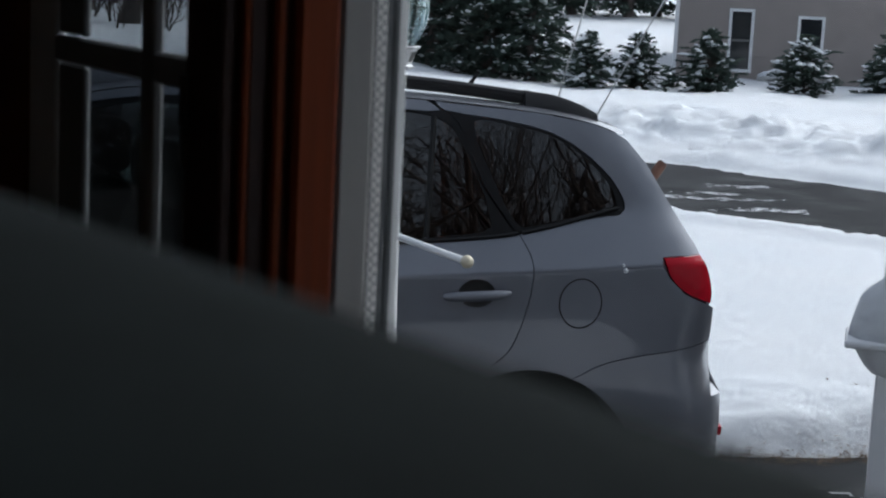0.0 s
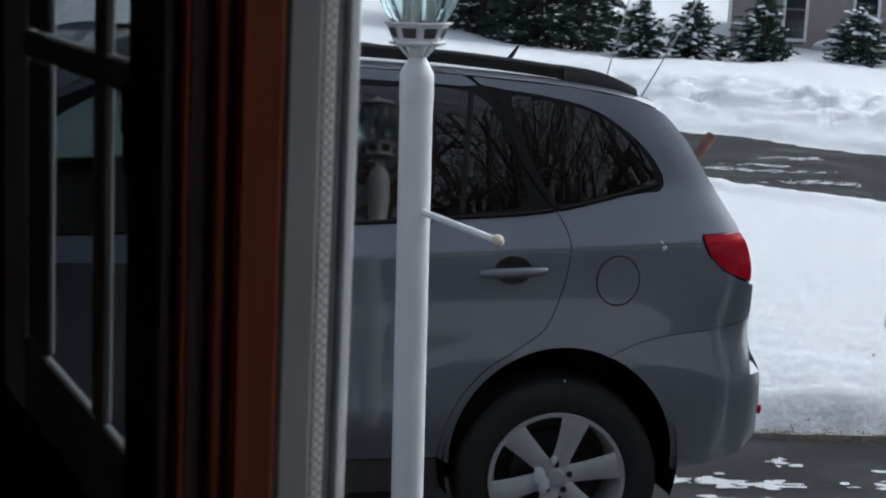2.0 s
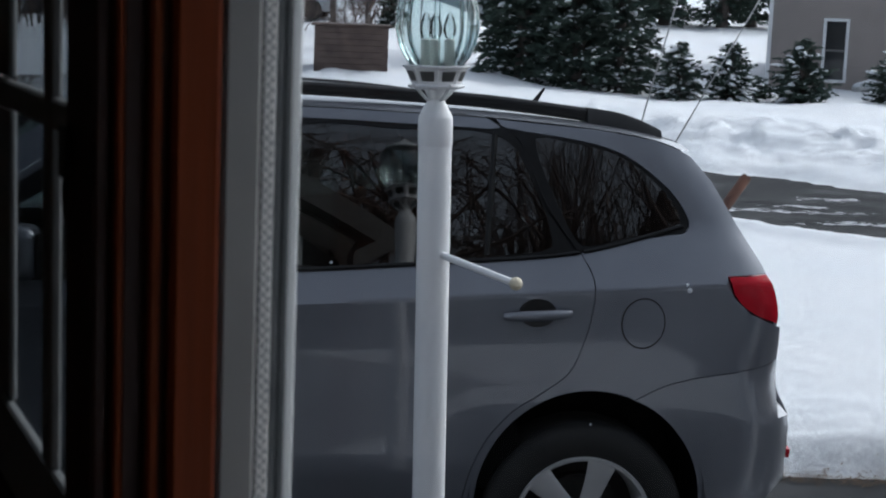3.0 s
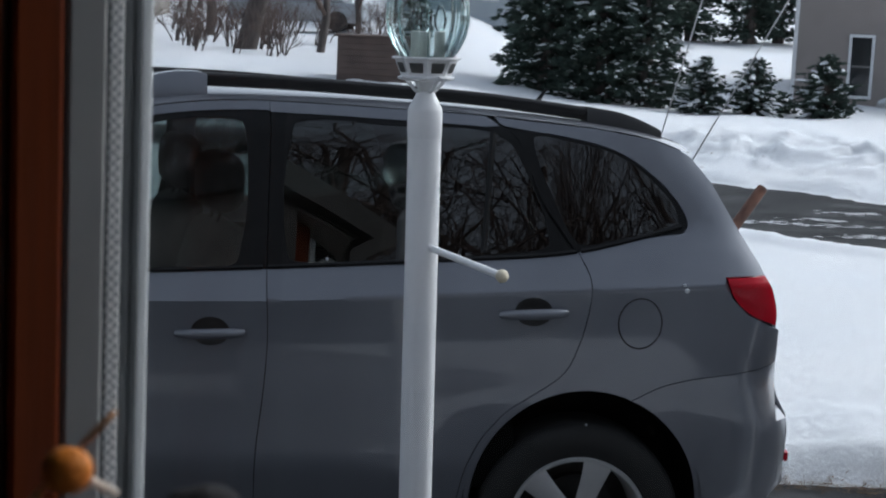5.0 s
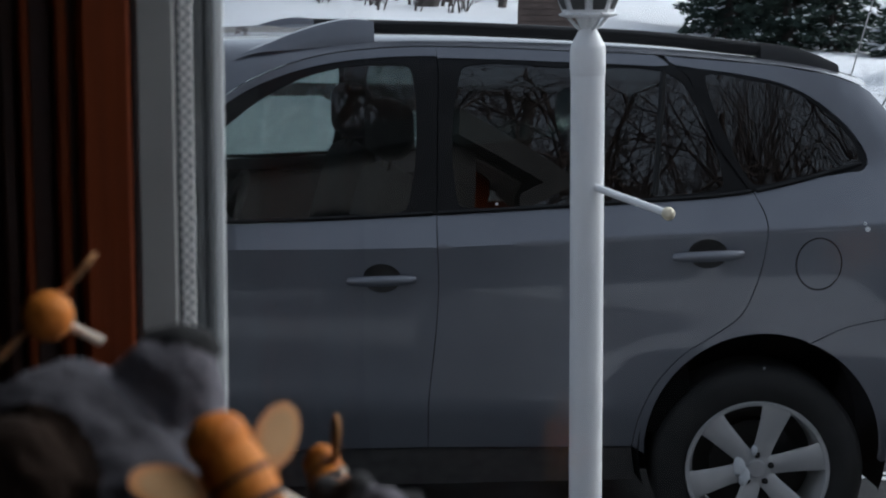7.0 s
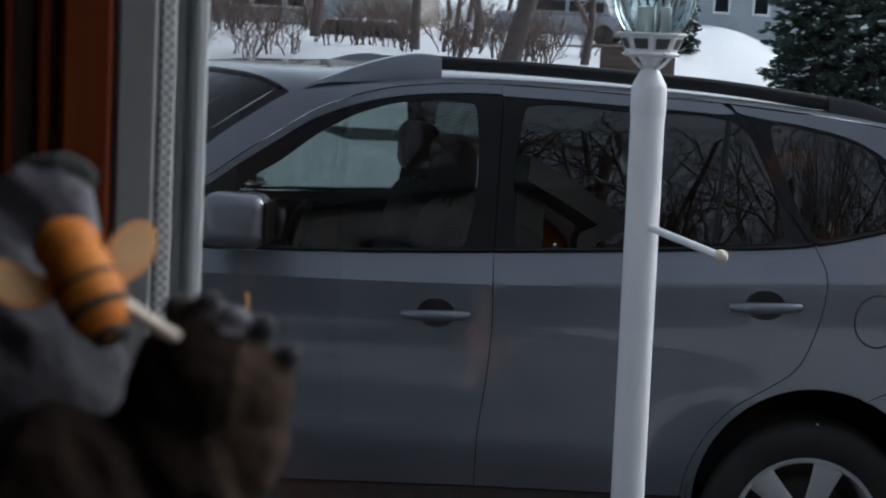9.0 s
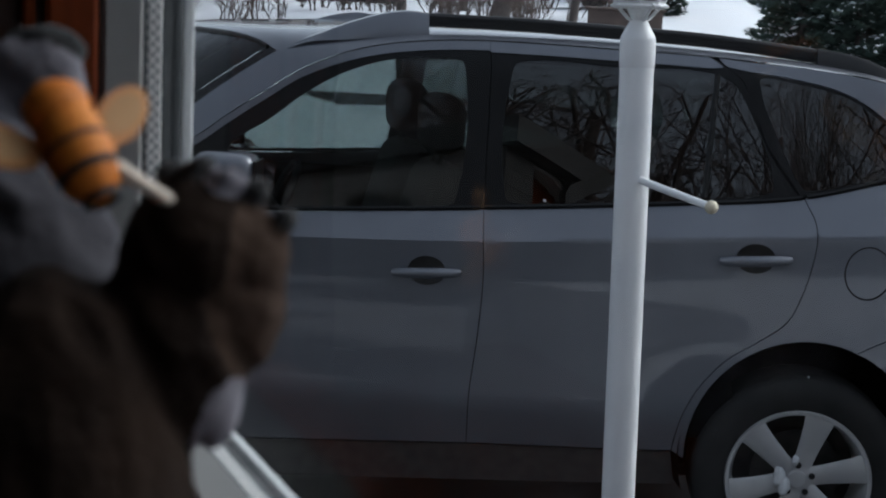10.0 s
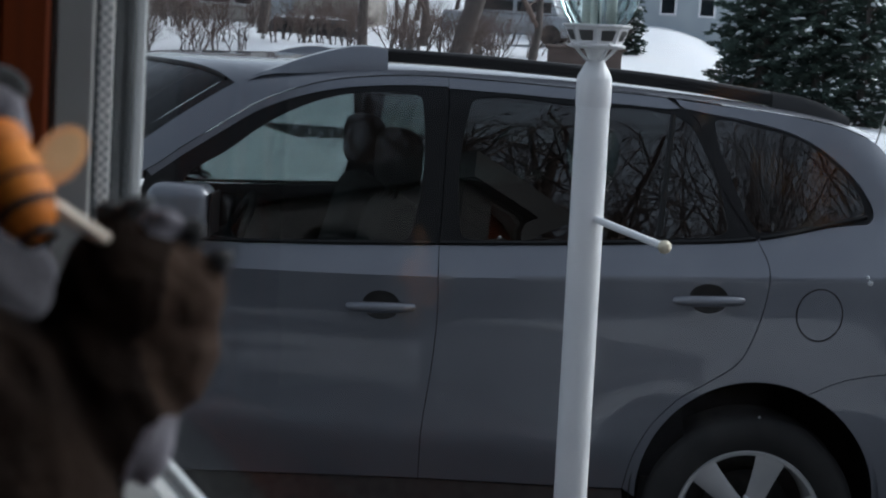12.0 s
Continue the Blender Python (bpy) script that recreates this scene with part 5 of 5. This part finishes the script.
# a thin leafless wood along the far side
wood = []
for k in range(4):
    wood.append(bare_tree("wood_tree", -14.0 + 4.2 * k, 62.0 + k, 8.0 + k, 150 + k, "thin leafless tree in the far wood", "tree", "leafless far wood", 0.65, 4, 0.10))
rg = random.Random(77)
for k in range(34):
    x, y = rg.uniform(-24, 10), rg.uniform(60, 78)
    copy_thing(wood[k % 4], Matrix.Translation((x, y, ground_z(x, y) - 0.1)) @ Matrix.Rotation(rg.uniform(0, 6.28), 4, "Z"))
brush = [bare_tree("bare_bush", -7.4 + 2.1 * k, 41.0 + 0.7 * k, 2.2, 170 + k, "leafless brown bush in the snow", "bush", "leafless bushes across the road", 0.8, 4, 0.02, stems=4) for k in range(3)]
for k in range(64):
    x, y = rg.uniform(-15, 0.4), rg.uniform(38.0, 54)
    copy_thing(brush[k % 3], Matrix.Translation((x, y, ground_z(x, y) - 0.1)) @ Matrix.Rotation(rg.uniform(0, 6.28), 4, "Z"))
for k in range(26):
    x, y = rg.uniform(-15, -1.5), rg.uniform(35.5, 40)
    copy_thing(brush[k % 3], Matrix.Translation((x, y, ground_z(x, y) - 0.1)) @ Matrix.Rotation(rg.uniform(0, 6.28), 4, "Z") @ Matrix.Scale(rg.uniform(0.6, 0.95), 4))
# trees on the house's own side, mirrored in the car's windows
yard = [bare_tree("yard_tree", -7.0 + 5.5 * k, -10.0 - k, 13 + k, 110 + k, "tall leafless yard tree with dense branches", "tree", "leafless yard trees", 0.8, 6, 0.27, base=0.0) for k in range(3)]
for k, (x, y) in enumerate(((-12, -11), (-9.5, -14), (-4.2, -13.5), (-2.8, -15.5), (1.2, -14), (6.2, -10), (8.0, -13), (10.5, -9.5), (13.5, -12), (3.0, -17), (7.0, -17), (-0.6, -9.3), (12, -17), (17, -11), (-3.6, -6.5), (-6.2, -8.0), (-8.3, -6.2), (2.6, -7.4), (4.8, -6.4), (6.9, -7.6), (-1.6, -8.2), (-5.0, -5.4), (9.0, -6.8), (-10.5, -8.3), (0.8, -11), (3.9, -12.5), (14, 2), (18, -1), (17, 5), (21, 8), (13, -3), (23, 3), (19, 11), (11.5, -1), (-9, -3), (-12, 0))):
    copy_thing(yard[k % 3], Matrix.Translation((x, y, -0.05)) @ Matrix.Rotation(1.3 * k, 4, "Z"))
rg = random.Random(31)
for k in range(18):
    x, y = rg.uniform(12, 26), rg.uniform(-5, 12)
    copy_thing(yard[k % 3], Matrix.Translation((x, y, -0.05)) @ Matrix.Rotation(rg.uniform(0, 6.28), 4, "Z") @ Matrix.Scale(rg.uniform(0.75, 1.1), 4))
for k in range(30):
    x, y = rg.uniform(-7, 8), rg.uniform(-16, -6.5)
    copy_thing(yard[k % 3], Matrix.Translation((x, y, -0.05)) @ Matrix.Rotation(rg.uniform(0, 6.28), 4, "Z") @ Matrix.Scale(rg.uniform(0.75, 1.1), 4))


def clapboard_house(name, label, x0, x1, y, z0, z1, mat, windows, depth=8, door=None, board=0.12, gable=True):
    """A house front of overlapping boards with its windows, corner trim and roof."""
    h = thing(name, label, "house")
    body = part("wall", boxed(x0, x1, y + 0.02, y + depth, z0 - 0.4, z1), mat, h)
    n = int((z1 - z0) / board)
    for i in range(n):
        bm = bmesh.new()
        zb = z0 + i * board
        a = [bm.verts.new(v) for v in ((x0, y - 0.012, zb), (x1, y - 0.012, zb), (x1, y + 0.012, zb + board), (x0, y + 0.012, zb + board), (x0, y + 0.02, zb), (x1, y + 0.02, zb))]
        bm.faces.new((a[0], a[1], a[2], a[3]))
        bm.faces.new((a[0], a[4], a[5], a[1]))
        part("clapboard", bm, mat, body)
    for xc in (x0, x1):
        part("corner_trim", boxed(xc - 0.05, xc + 0.05, y - 0.03, y + 0.06, z0, z1), WHITE_TRIM, h)
    roof = bmesh.new()
    ridge = z1 + depth * 0.28
    v = [roof.verts.new(p) for p in ((x0 - 0.4, y - 0.45, z1 - 0.05), (x1 + 0.4, y - 0.45, z1 - 0.05), (x1 + 0.4, y + depth / 2, ridge), (x0 - 0.4, y + depth / 2, ridge),
                                     (x1 + 0.4, y + depth + 0.45, z1 - 0.05), (x0 - 0.4, y + depth + 0.45, z1 - 0.05))]
    roof.faces.new((v[0], v[1], v[2], v[3]))
    roof.faces.new((v[3], v[2], v[4], v[5]))
    bmesh.ops.solidify(roof, geom=roof.faces[:], thickness=0.15)
    part("roof", roof, SNOW, h, "snow-covered roof")
    for wx0, wx1, wz0, wz1 in windows:
        w = part("window", boxed(wx0, wx1, y - 0.02, y + 0.03, wz0, wz1), HOUSE_GLASS, h)
        t = 0.075
        for a, b, c, d in ((wx0 - t, wx0, wz0 - t, wz1 + t), (wx1, wx1 + t, wz0 - t, wz1 + t), (wx0, wx1, wz1, wz1 + t), (wx0, wx1, wz0 - t, wz0)):
            part("window_frame", boxed(a, b, y - 0.06, y + 0.02, c, d, 0.006, 1), WHITE_TRIM, w)
        zm = (wz0 + wz1) / 2
        part("meeting_rail", boxed(wx0, wx1, y - 0.045, y - 0.0205, zm - 0.025, zm + 0.025), GREY_VINYL, w)
    if door:
        part("door", boxed(door[0], door[1], y - 0.03, y + 0.03, door[2], door[3]), BLUE_SIDING, h)
    return h


clapboard_house("taupe_house", "taupe clapboard house with white-framed windows behind the bank", 10.25, 19.5, 40.0, 0.0, 4.6, TAUPE,
                [(11.63, 12.11, 0.62, 2.06), (13.33, 13.85, 0.62, 1.95), (15.5, 16.0, 0.62, 2.0)]).matrix_world = \
    Matrix.Translation((10.25, 40, 0)) @ Matrix.Rotation(radians(-17), 4, "Z") @ Matrix.Translation((-10.25, -40, 0))
clapboard_house("beige_house", "beige clapboard house across the road", -19.0, -8.2, 56.0, 1.2, 4.6, BEIGE,
                [(-14.6, -14.0, 2.15, 3.4), (-13.8, -12.8, 2.15, 3.4), (-12.6, -12.0, 2.15, 3.4)], door=(-11.3, -10.5, 1.5, 3.5), board=0.18)
clapboard_house("blue_house", "pale blue-grey house beyond the spruces", 0.2, 7.5, 57.0, 1.9, 5.0, BLUE_SIDING,
                [(2.25, 2.70, 2.78, 3.9), (3.60, 4.05, 2.78, 3.9)], board=0.18)

# outdoor unit beside the taupe house
unit = thing("outdoor_unit", "grey metal outdoor unit with snow on its lid", "outdoor unit")
part("cabinet", boxed(12.05, 12.75, 38.2, 38.8, 0.0, 0.52, 0.03, 2), METAL_BOX, unit)
for k in range(6):
    part("louvre", boxed(12.10, 12.70, 38.18, 38.1995, 0.08 + k * 0.065, 0.115 + k * 0.065), GREY_VINYL, unit)
bm = bmesh.new()
blob(bm, (12.4, 38.5, 0.53), (0.40, 0.34, 0.12), 14, rough=0.08)
ss = obj("settled_snow", bm, SNOW, smooth="all")
tagged(ss, "cushion of snow lying on the outdoor unit", "snow")


def far_vehicle(x, y, turn, mat, label, ln=4.3, base=None):
    """A parked vehicle seen from far off: body, cabin, windows, wheels."""
    v = thing("parked_vehicle", label, "car", "vehicles across the road", at=Matrix.Translation((x, y, ground_z(x, y) if base is None else base)) @ Matrix.Rotation(radians(turn), 4, "Z"))
    part("body", boxed(-ln / 2, ln / 2, -0.85, 0.85, 0.28, 0.92, 0.12, 3), mat, v, smooth="all")
    bm = bmesh.new()
    box(bm, -ln * 0.30, ln * 0.36, -0.76, 0.76, 0.90, 1.45, 0.1, 3)
    for p in bm.verts:
        p.co.x *= 1 - 0.28 * max(0, p.co.z - 0.95)
        p.co.y *= 1 - 0.18 * max(0, p.co.z - 0.95)
    part("cabin", bm, mat, v, smooth="all")
    for sy in (-1, 1):
        for a, b in ((-0.24, 0.02), (0.05, 0.30)):
            part("side_window", boxed(ln * a, ln * b, sy * 0.745, sy * 0.765, 1.0, 1.32, 0.008, 1), HOUSE_GLASS, v)
        for wx in (-ln * 0.31, ln * 0.31):
            bm = bmesh.new()
            lathe(bm, [(0.01, sy * 0.88), (0.2, sy * 0.88), (0.32, sy * 0.86), (0.32, sy * 0.66)], 20, "y", (wx, 0, 0.32))
            part("wheel", bm, RUBBER, v, smooth=True)
    bm = bmesh.new()
    blob(bm, (0.1, 0, 1.44), (ln * 0.28, 0.62, 0.10), 14, rough=0.1)
    part("roof_snow", bm, SNOW, v, "snow on the roof", smooth="all")
    return v


far_vehicle(-8.9, 50.0, 8, surface("far_dark_paint", (0.02, 0.022, 0.026), (0.03, 0.033, 0.038), 3, 0.35, coat=0.4, bump=0), "dark car half buried in snow across the road", base=0.35)
far_vehicle(-2.6, 51.0, -8, surface("far_silver_paint", (0.30, 0.33, 0.36), (0.36, 0.39, 0.42), 3, 0.35, 0.3, coat=0.4, bump=0), "pale silver car parked across the road")

# brown plank shed among the brush
shed = thing("plank_shed", "low brown plank shed among leafless bushes", "shed")
for i in range(11):
    part("plank", boxed(-1.02, 0.36, 30.0, 30.06, 0.36 + i * 0.115, 0.47 + i * 0.115, 0.004, 1), BRICK_BROWN, shed)
part("wall", boxed(-1.01, 0.35, 30.07, 31.3, 0.1, 1.62), BRICK_BROWN, shed)
part("roof", boxed(-1.08, 0.42, 29.94, 31.4, 1.625, 1.67, 0.01, 1), BRICK_BROWN, shed)

# wooden stake in the snow field and two slack wires
stake = thing("wooden_stake", "weathered red-brown wooden stake leaning out of the snow", "stake")
bm = bmesh.new()
tube(bm, [(2.45, 13.0, 0.12), (2.62, 13.0, 0.39), (2.86, 13.0, 0.765), (2.875, 13.0, 0.79)], [0.045, 0.045, 0.045, 0.036], 10)
part("shaft", bm, OAK_WOOD, stake, smooth=True)
for nm, a, b in (("guy_wire", (3.20, 20.0, 0.35), (4.35, 20.0, 5.2)), ("guy_wire", (3.62, 20.0, 0.25), (5.90, 20.0, 4.6))):
    bm = bmesh.new()
    tube(bm, [a, tuple((p + q) / 2 for p, q in zip(a, b)), b], 0.009, 6)
    tagged(obj(nm, bm, WIRE, smooth="all"), "thin pale guy wire slanting up from the bank", "guy wire", "guy wires by the road")

# snow scraps on the paving, twigs and dead grass along the bank
for k, (cx, cy, lx, ly) in enumerate(((1.95, 6.1, 0.16, 0.05), (2.3, 6.2, 0.30, 0.05), (1.55, 6.4, 0.08, 0.03), (2.1, 5.55, 0.13, 0.05), (1.62, 5.25, 0.26, 0.06), (2.1, 5.1, 0.35, 0.05),
                                      (1.35, 5.15, 0.12, 0.05), (2.45, 5.8, 0.18, 0.04), (1.2, 5.45, 0.05, 0.03), (1.75, 5.8, 0.05, 0.02), (2.6, 5.3, 0.2, 0.06), (1.05, 5.0, 0.1, 0.04),
                                      (0.9, 4.55, 0.2, 0.05), (1.5, 4.7, 0.25, 0.06))):
    tagged(obj("snow_scrap", snow_patch(cx, cy, lx, ly, 0.004, 200 + k), SNOW), "thin scrap of old snow on wet asphalt", "snow patch", "snow scraps on the driveway")
rs = random.Random(21)
for k in range(22):
    tagged(obj("snow_scrap", snow_patch(rs.uniform(0.9, 2.9), rs.uniform(4.4, 6.5), rs.uniform(0.05, 0.32), rs.uniform(0.02, 0.05), 0.004, 300 + k), SNOW),
           "thin scrap of old snow on wet asphalt", "snow patch", "snow scraps on the driveway")
for k, (u, s, lx, ly) in enumerate(((14.0, -9.2, 1.1, 0.10), (14.1, -7.9, 0.7, 0.09), (14.9, -9.0, 0.35, 0.08), (15.8, -9.2, 0.4, 0.10), (13.4, -10.6, 0.5, 0.08), (14.2, -11.5, 1.2, 0.1))):
    c = acr * u + along * s
    tagged(obj("snow_scrap", snow_patch(c.x, c.y, lx, ly, 0.095, 240 + k), SNOW), "streak of packed snow on the road", "snow patch", "snow scraps on the road")
bm = bmesh.new()
rg = random.Random(9)
for k in range(2600):
    x = rg.uniform(0.9, 4.2)
    y = 6.83 + rg.gauss(0, 0.05) + 0.10 * noise.noise(Vector((x * 1.3, 0, 2)))
    a = rg.uniform(0, math.tau)
    ln = rg.uniform(0.015, 0.06)
    z = max(0.004, ground_z(x, y)) + rg.uniform(0, 0.012)
    d = Vector((math.cos(a), math.sin(a), rg.uniform(-0.1, 0.5))) * ln
    w = Vector((-math.sin(a), math.cos(a), 0.2)) * 0.003
    p = Vector((x, y, z))
    bm.faces.new([bm.verts.new(q) for q in (p - w, p + w, p + d)])
tagged(obj("dead_grass", bm, DIRT), "strip of flattened dead grass along the snow edge", "dead grass", kind="stuff")
bm = bmesh.new()
for k in range(6):
    x, y = 2.55 + rg.gauss(0, 0.12), 7.55 + rg.gauss(0, 0.10)
    blob(bm, (x, y, ground_z(x, y) + 0.004), (rg.uniform(0.003, 0.006),) * 3, 6)
for k in range(420):
    c = acr * (17.6 + abs(rg.gauss(0, 0.9))) + along * rg.uniform(-14, 3)
    c.z = ground_z(c.x, c.y) + 0.004
    q = [c + Vector((rg.uniform(-1, 1), rg.uniform(-1, 1), rg.uniform(0, 1))) * rg.uniform(0.012, 0.035) for _ in range(3)]
    bm.faces.new([bm.verts.new(p) for p in q])
tagged(obj("leaf_litter", bm, DIRT), "scatter of brown leaf crumbs on the snow", "leaf litter", kind="stuff")


# ---- toys on the window stool ----
BEE3 = (-0.516, 0.280, 1.838)
def fuzzy(bm, amount, freq=60):
    for v in bm.verts:
        v.co += v.normal * amount * noise.noise(v.co * freq)


def bear_mesh(forms):
    """A soft bear of merged rounded forms: one mesh. Each form: centre, radii, material index."""
    bm = bmesh.new()
    for c, r, mi in forms:
        old = set(bm.faces)
        blob(bm, c, r, 20, rough=0.06, freq=9)
        for f in bm.faces:
            if f not in old:
                f.material_index = mi
    bm.normal_update()
    fuzzy(bm, 0.0012, 160)
    return bm


def one_skin(name, forms, mats):
    """The forms of a toy melted into one closed skin; each face takes the cloth of the form it lies on."""
    raw = obj(name + "_forms", bear_mesh(forms), mats)
    melt = raw.modifiers.new("melt", "REMESH")
    melt.mode, melt.voxel_size = "VOXEL", 0.0016
    me = bpy.data.meshes.new_from_object(raw.evaluated_get(bpy.context.evaluated_depsgraph_get()))
    bpy.data.objects.remove(raw)
    me.materials.clear()
    for m in mats:
        me.materials.append(m)
    for p in me.polygons:
        best = min(forms, key=lambda f: sum(((p.center[i] - f[0][i]) / f[1][i]) ** 2 for i in range(3)) - (0.6 if f[2] else 0))
        p.material_index = best[2]
    me.shade_smooth()
    me.name = name
    return new(name, me)


gb = one_skin("grey_bear", [((-0.575, 0.165, 1.875), (0.033, 0.030, 0.033), 0), ((-0.556, 0.155, 1.845), (0.040, 0.036, 0.05), 0), ((-0.575, 0.16, 1.76), (0.055, 0.05, 0.075), 0),
                ((-0.5475, 0.168, 1.899), (0.0175, 0.009, 0.0165), 1), ((-0.5425, 0.166, 1.893), (0.0125, 0.008, 0.0115), 1), ((-0.544, 0.171, 1.9125), (0.0125, 0.006, 0.0065), 2), ((-0.61, 0.17, 1.90), (0.011, 0.007, 0.011), 1),
                ((-0.584, 0.136, 1.866), (0.023, 0.016, 0.034), 3), ((-0.55, 0.11, 1.705), (0.03, 0.04, 0.016), 0)],
              [GREY_PLUSH, PALE_PLUSH, BLACK_FELT, BROWN_PLUSH])
tagged(gb, "grey plush toy bear sitting on the window stool", "toy bear",
       "toy bears on the window stool")
bb = one_skin("brown_bear", [((-0.488, 0.133, 1.860), (0.0215, 0.022, 0.024), 0), ((-0.474, 0.130, 1.862), (0.011, 0.012, 0.013), 1), ((-0.4645, 0.131, 1.873), (0.0035, 0.004, 0.0035), 2),
                ((-0.478, 0.131, 1.848), (0.014, 0.015, 0.017), 1), ((-0.494, 0.128, 1.838), (0.022, 0.023, 0.028), 0), ((-0.520, 0.112, 1.775), (0.040, 0.040, 0.085), 0),
                ((-0.496, 0.135, 1.8825), (0.0048, 0.004, 0.0045), 2), ((-0.488, 0.131, 1.8845), (0.0048, 0.004, 0.0045), 2), ((-0.480, 0.128, 1.8825), (0.0045, 0.004, 0.004), 3),
                ((-0.473, 0.132, 1.8795), (0.0045, 0.004, 0.004), 2), ((-0.481, 0.127, 1.829), (0.007, 0.011, 0.018), 3), ((-0.51, 0.08, 1.705), (0.03, 0.04, 0.016), 0)],
              [BROWN_PLUSH, TAN_PLUSH, BLACK_FELT, PALE_PLUSH])
tagged(bb, "dark brown plush toy bear with a black nose", "toy bear",
       "toy bears on the window stool")


def axes_at(origin, up, across, scale):
    """A pose whose z runs along up and whose x runs near across."""
    z = Vector(up).normalized()
    x = Vector(across)
    x = (x - z * x.dot(z)).normalized()
    y = z.cross(x)
    m = Matrix((x, y, z)).transposed().to_4x4()
    return Matrix.Translation(origin) @ m @ Matrix.Scale(scale, 4)


def bee(name, m, label, pick=((0.006, -0.004, -0.008), (0.024, -0.002, -0.026))):
    """A foam bee on a wooden pick: head, striped body, two card wings."""
    b = thing(name, label, "bee decoration", "bee decorations on picks", at=m)
    bm = bmesh.new()
    blob(bm, (0, 0, 0.0125), (0.0098, 0.0095, 0.0085), 16, rough=0.05)
    part("head", bm, BEE_YELLOW, b, smooth="all")
    bm = bmesh.new()
    lathe(bm, [(0.0005, -0.018), (0.0050, -0.0165), (0.0082, -0.012), (0.0096, -0.005), (0.0098, 0.001), (0.0092, 0.007), (0.0075, 0.011)], 20)
    part("body", bm, BEE_YELLOW, b, smooth="all")
    for z, r in ((-0.0005, 0.0098), (-0.0085, 0.0091), (-0.0165, 0.0054)):
        bm = bmesh.new()
        lathe(bm, [(r - 0.0006, z - 0.0018), (r + 0.0003, z), (r - 0.0004, z + 0.0018)], 20)
        part("stripe", bm, BLACK_FELT, b, "black stripe", smooth="all")
    for sx in (-1, 1):
        bm = bmesh.new()
        loops = []
        for y0 in (0.0018, 0.0032):
            loops.append([bm.verts.new((sx * (0.0190 + 0.0105 * math.cos(k * math.tau / 24)), y0, 0.007 + 0.0075 * math.sin(k * math.tau / 24) + 0.0045 * math.cos(k * math.tau / 24)))
                          for k in range(24)])
        bm.faces.new(loops[0])
        bm.faces.new(loops[1][::-1])
        for k in range(24):
            bm.faces.new((loops[0][k], loops[1][k], loops[1][(k + 1) % 24], loops[0][(k + 1) % 24]))
        bmesh.ops.recalc_face_normals(bm, faces=bm.faces[:])
        wing = part("wing", bm, BEE_WING, b, "rounded amber card wing")
        bm = bmesh.new()
        for y0 in (0.0014, 0.0036):
            bm.faces.new([bm.verts.new((sx * (0.0195 + 0.0075 * math.cos(k * math.tau / 20)), y0, 0.0072 + 0.0052 * math.sin(k * math.tau / 20) + 0.0032 * math.cos(k * math.tau / 20)))
                          for k in range(20)])
        part("wing_inlay", bm, BEE_WING_IN, wing, "tan inlay of the wing")
    bm = bmesh.new()
    tube(bm, pick, 0.0020, 8)
    part("pick", bm, PICK, b, "pale wooden pick", smooth=True)
    return b


bee("foam_bee", axes_at((-0.592, 0.200, 1.914), (0.26, -0.93, 0.24), (0.013, 0.007, 0.015), 0.80), "amber foam bee seen end on above the grey bear",
    pick=((0.002, -0.006, 0.0), (0.006, -0.022, 0.0)))
bee("foam_bee", axes_at((-0.5165, 0.117, 1.8905), (-0.015, 0.008, 0.021), (0.013, 0.038, 0.028), 0.92), "amber foam bee with black stripes and tan wings",
    pick=((0.006, -0.004, -0.010), (0.022, -0.002, -0.031)))
bee("foam_bee", axes_at(BEE3, (-0.3, 0.8, 0.3), (0.1, 0.0, 1.0), 0.75), "amber foam bee half hidden behind the brown bear")
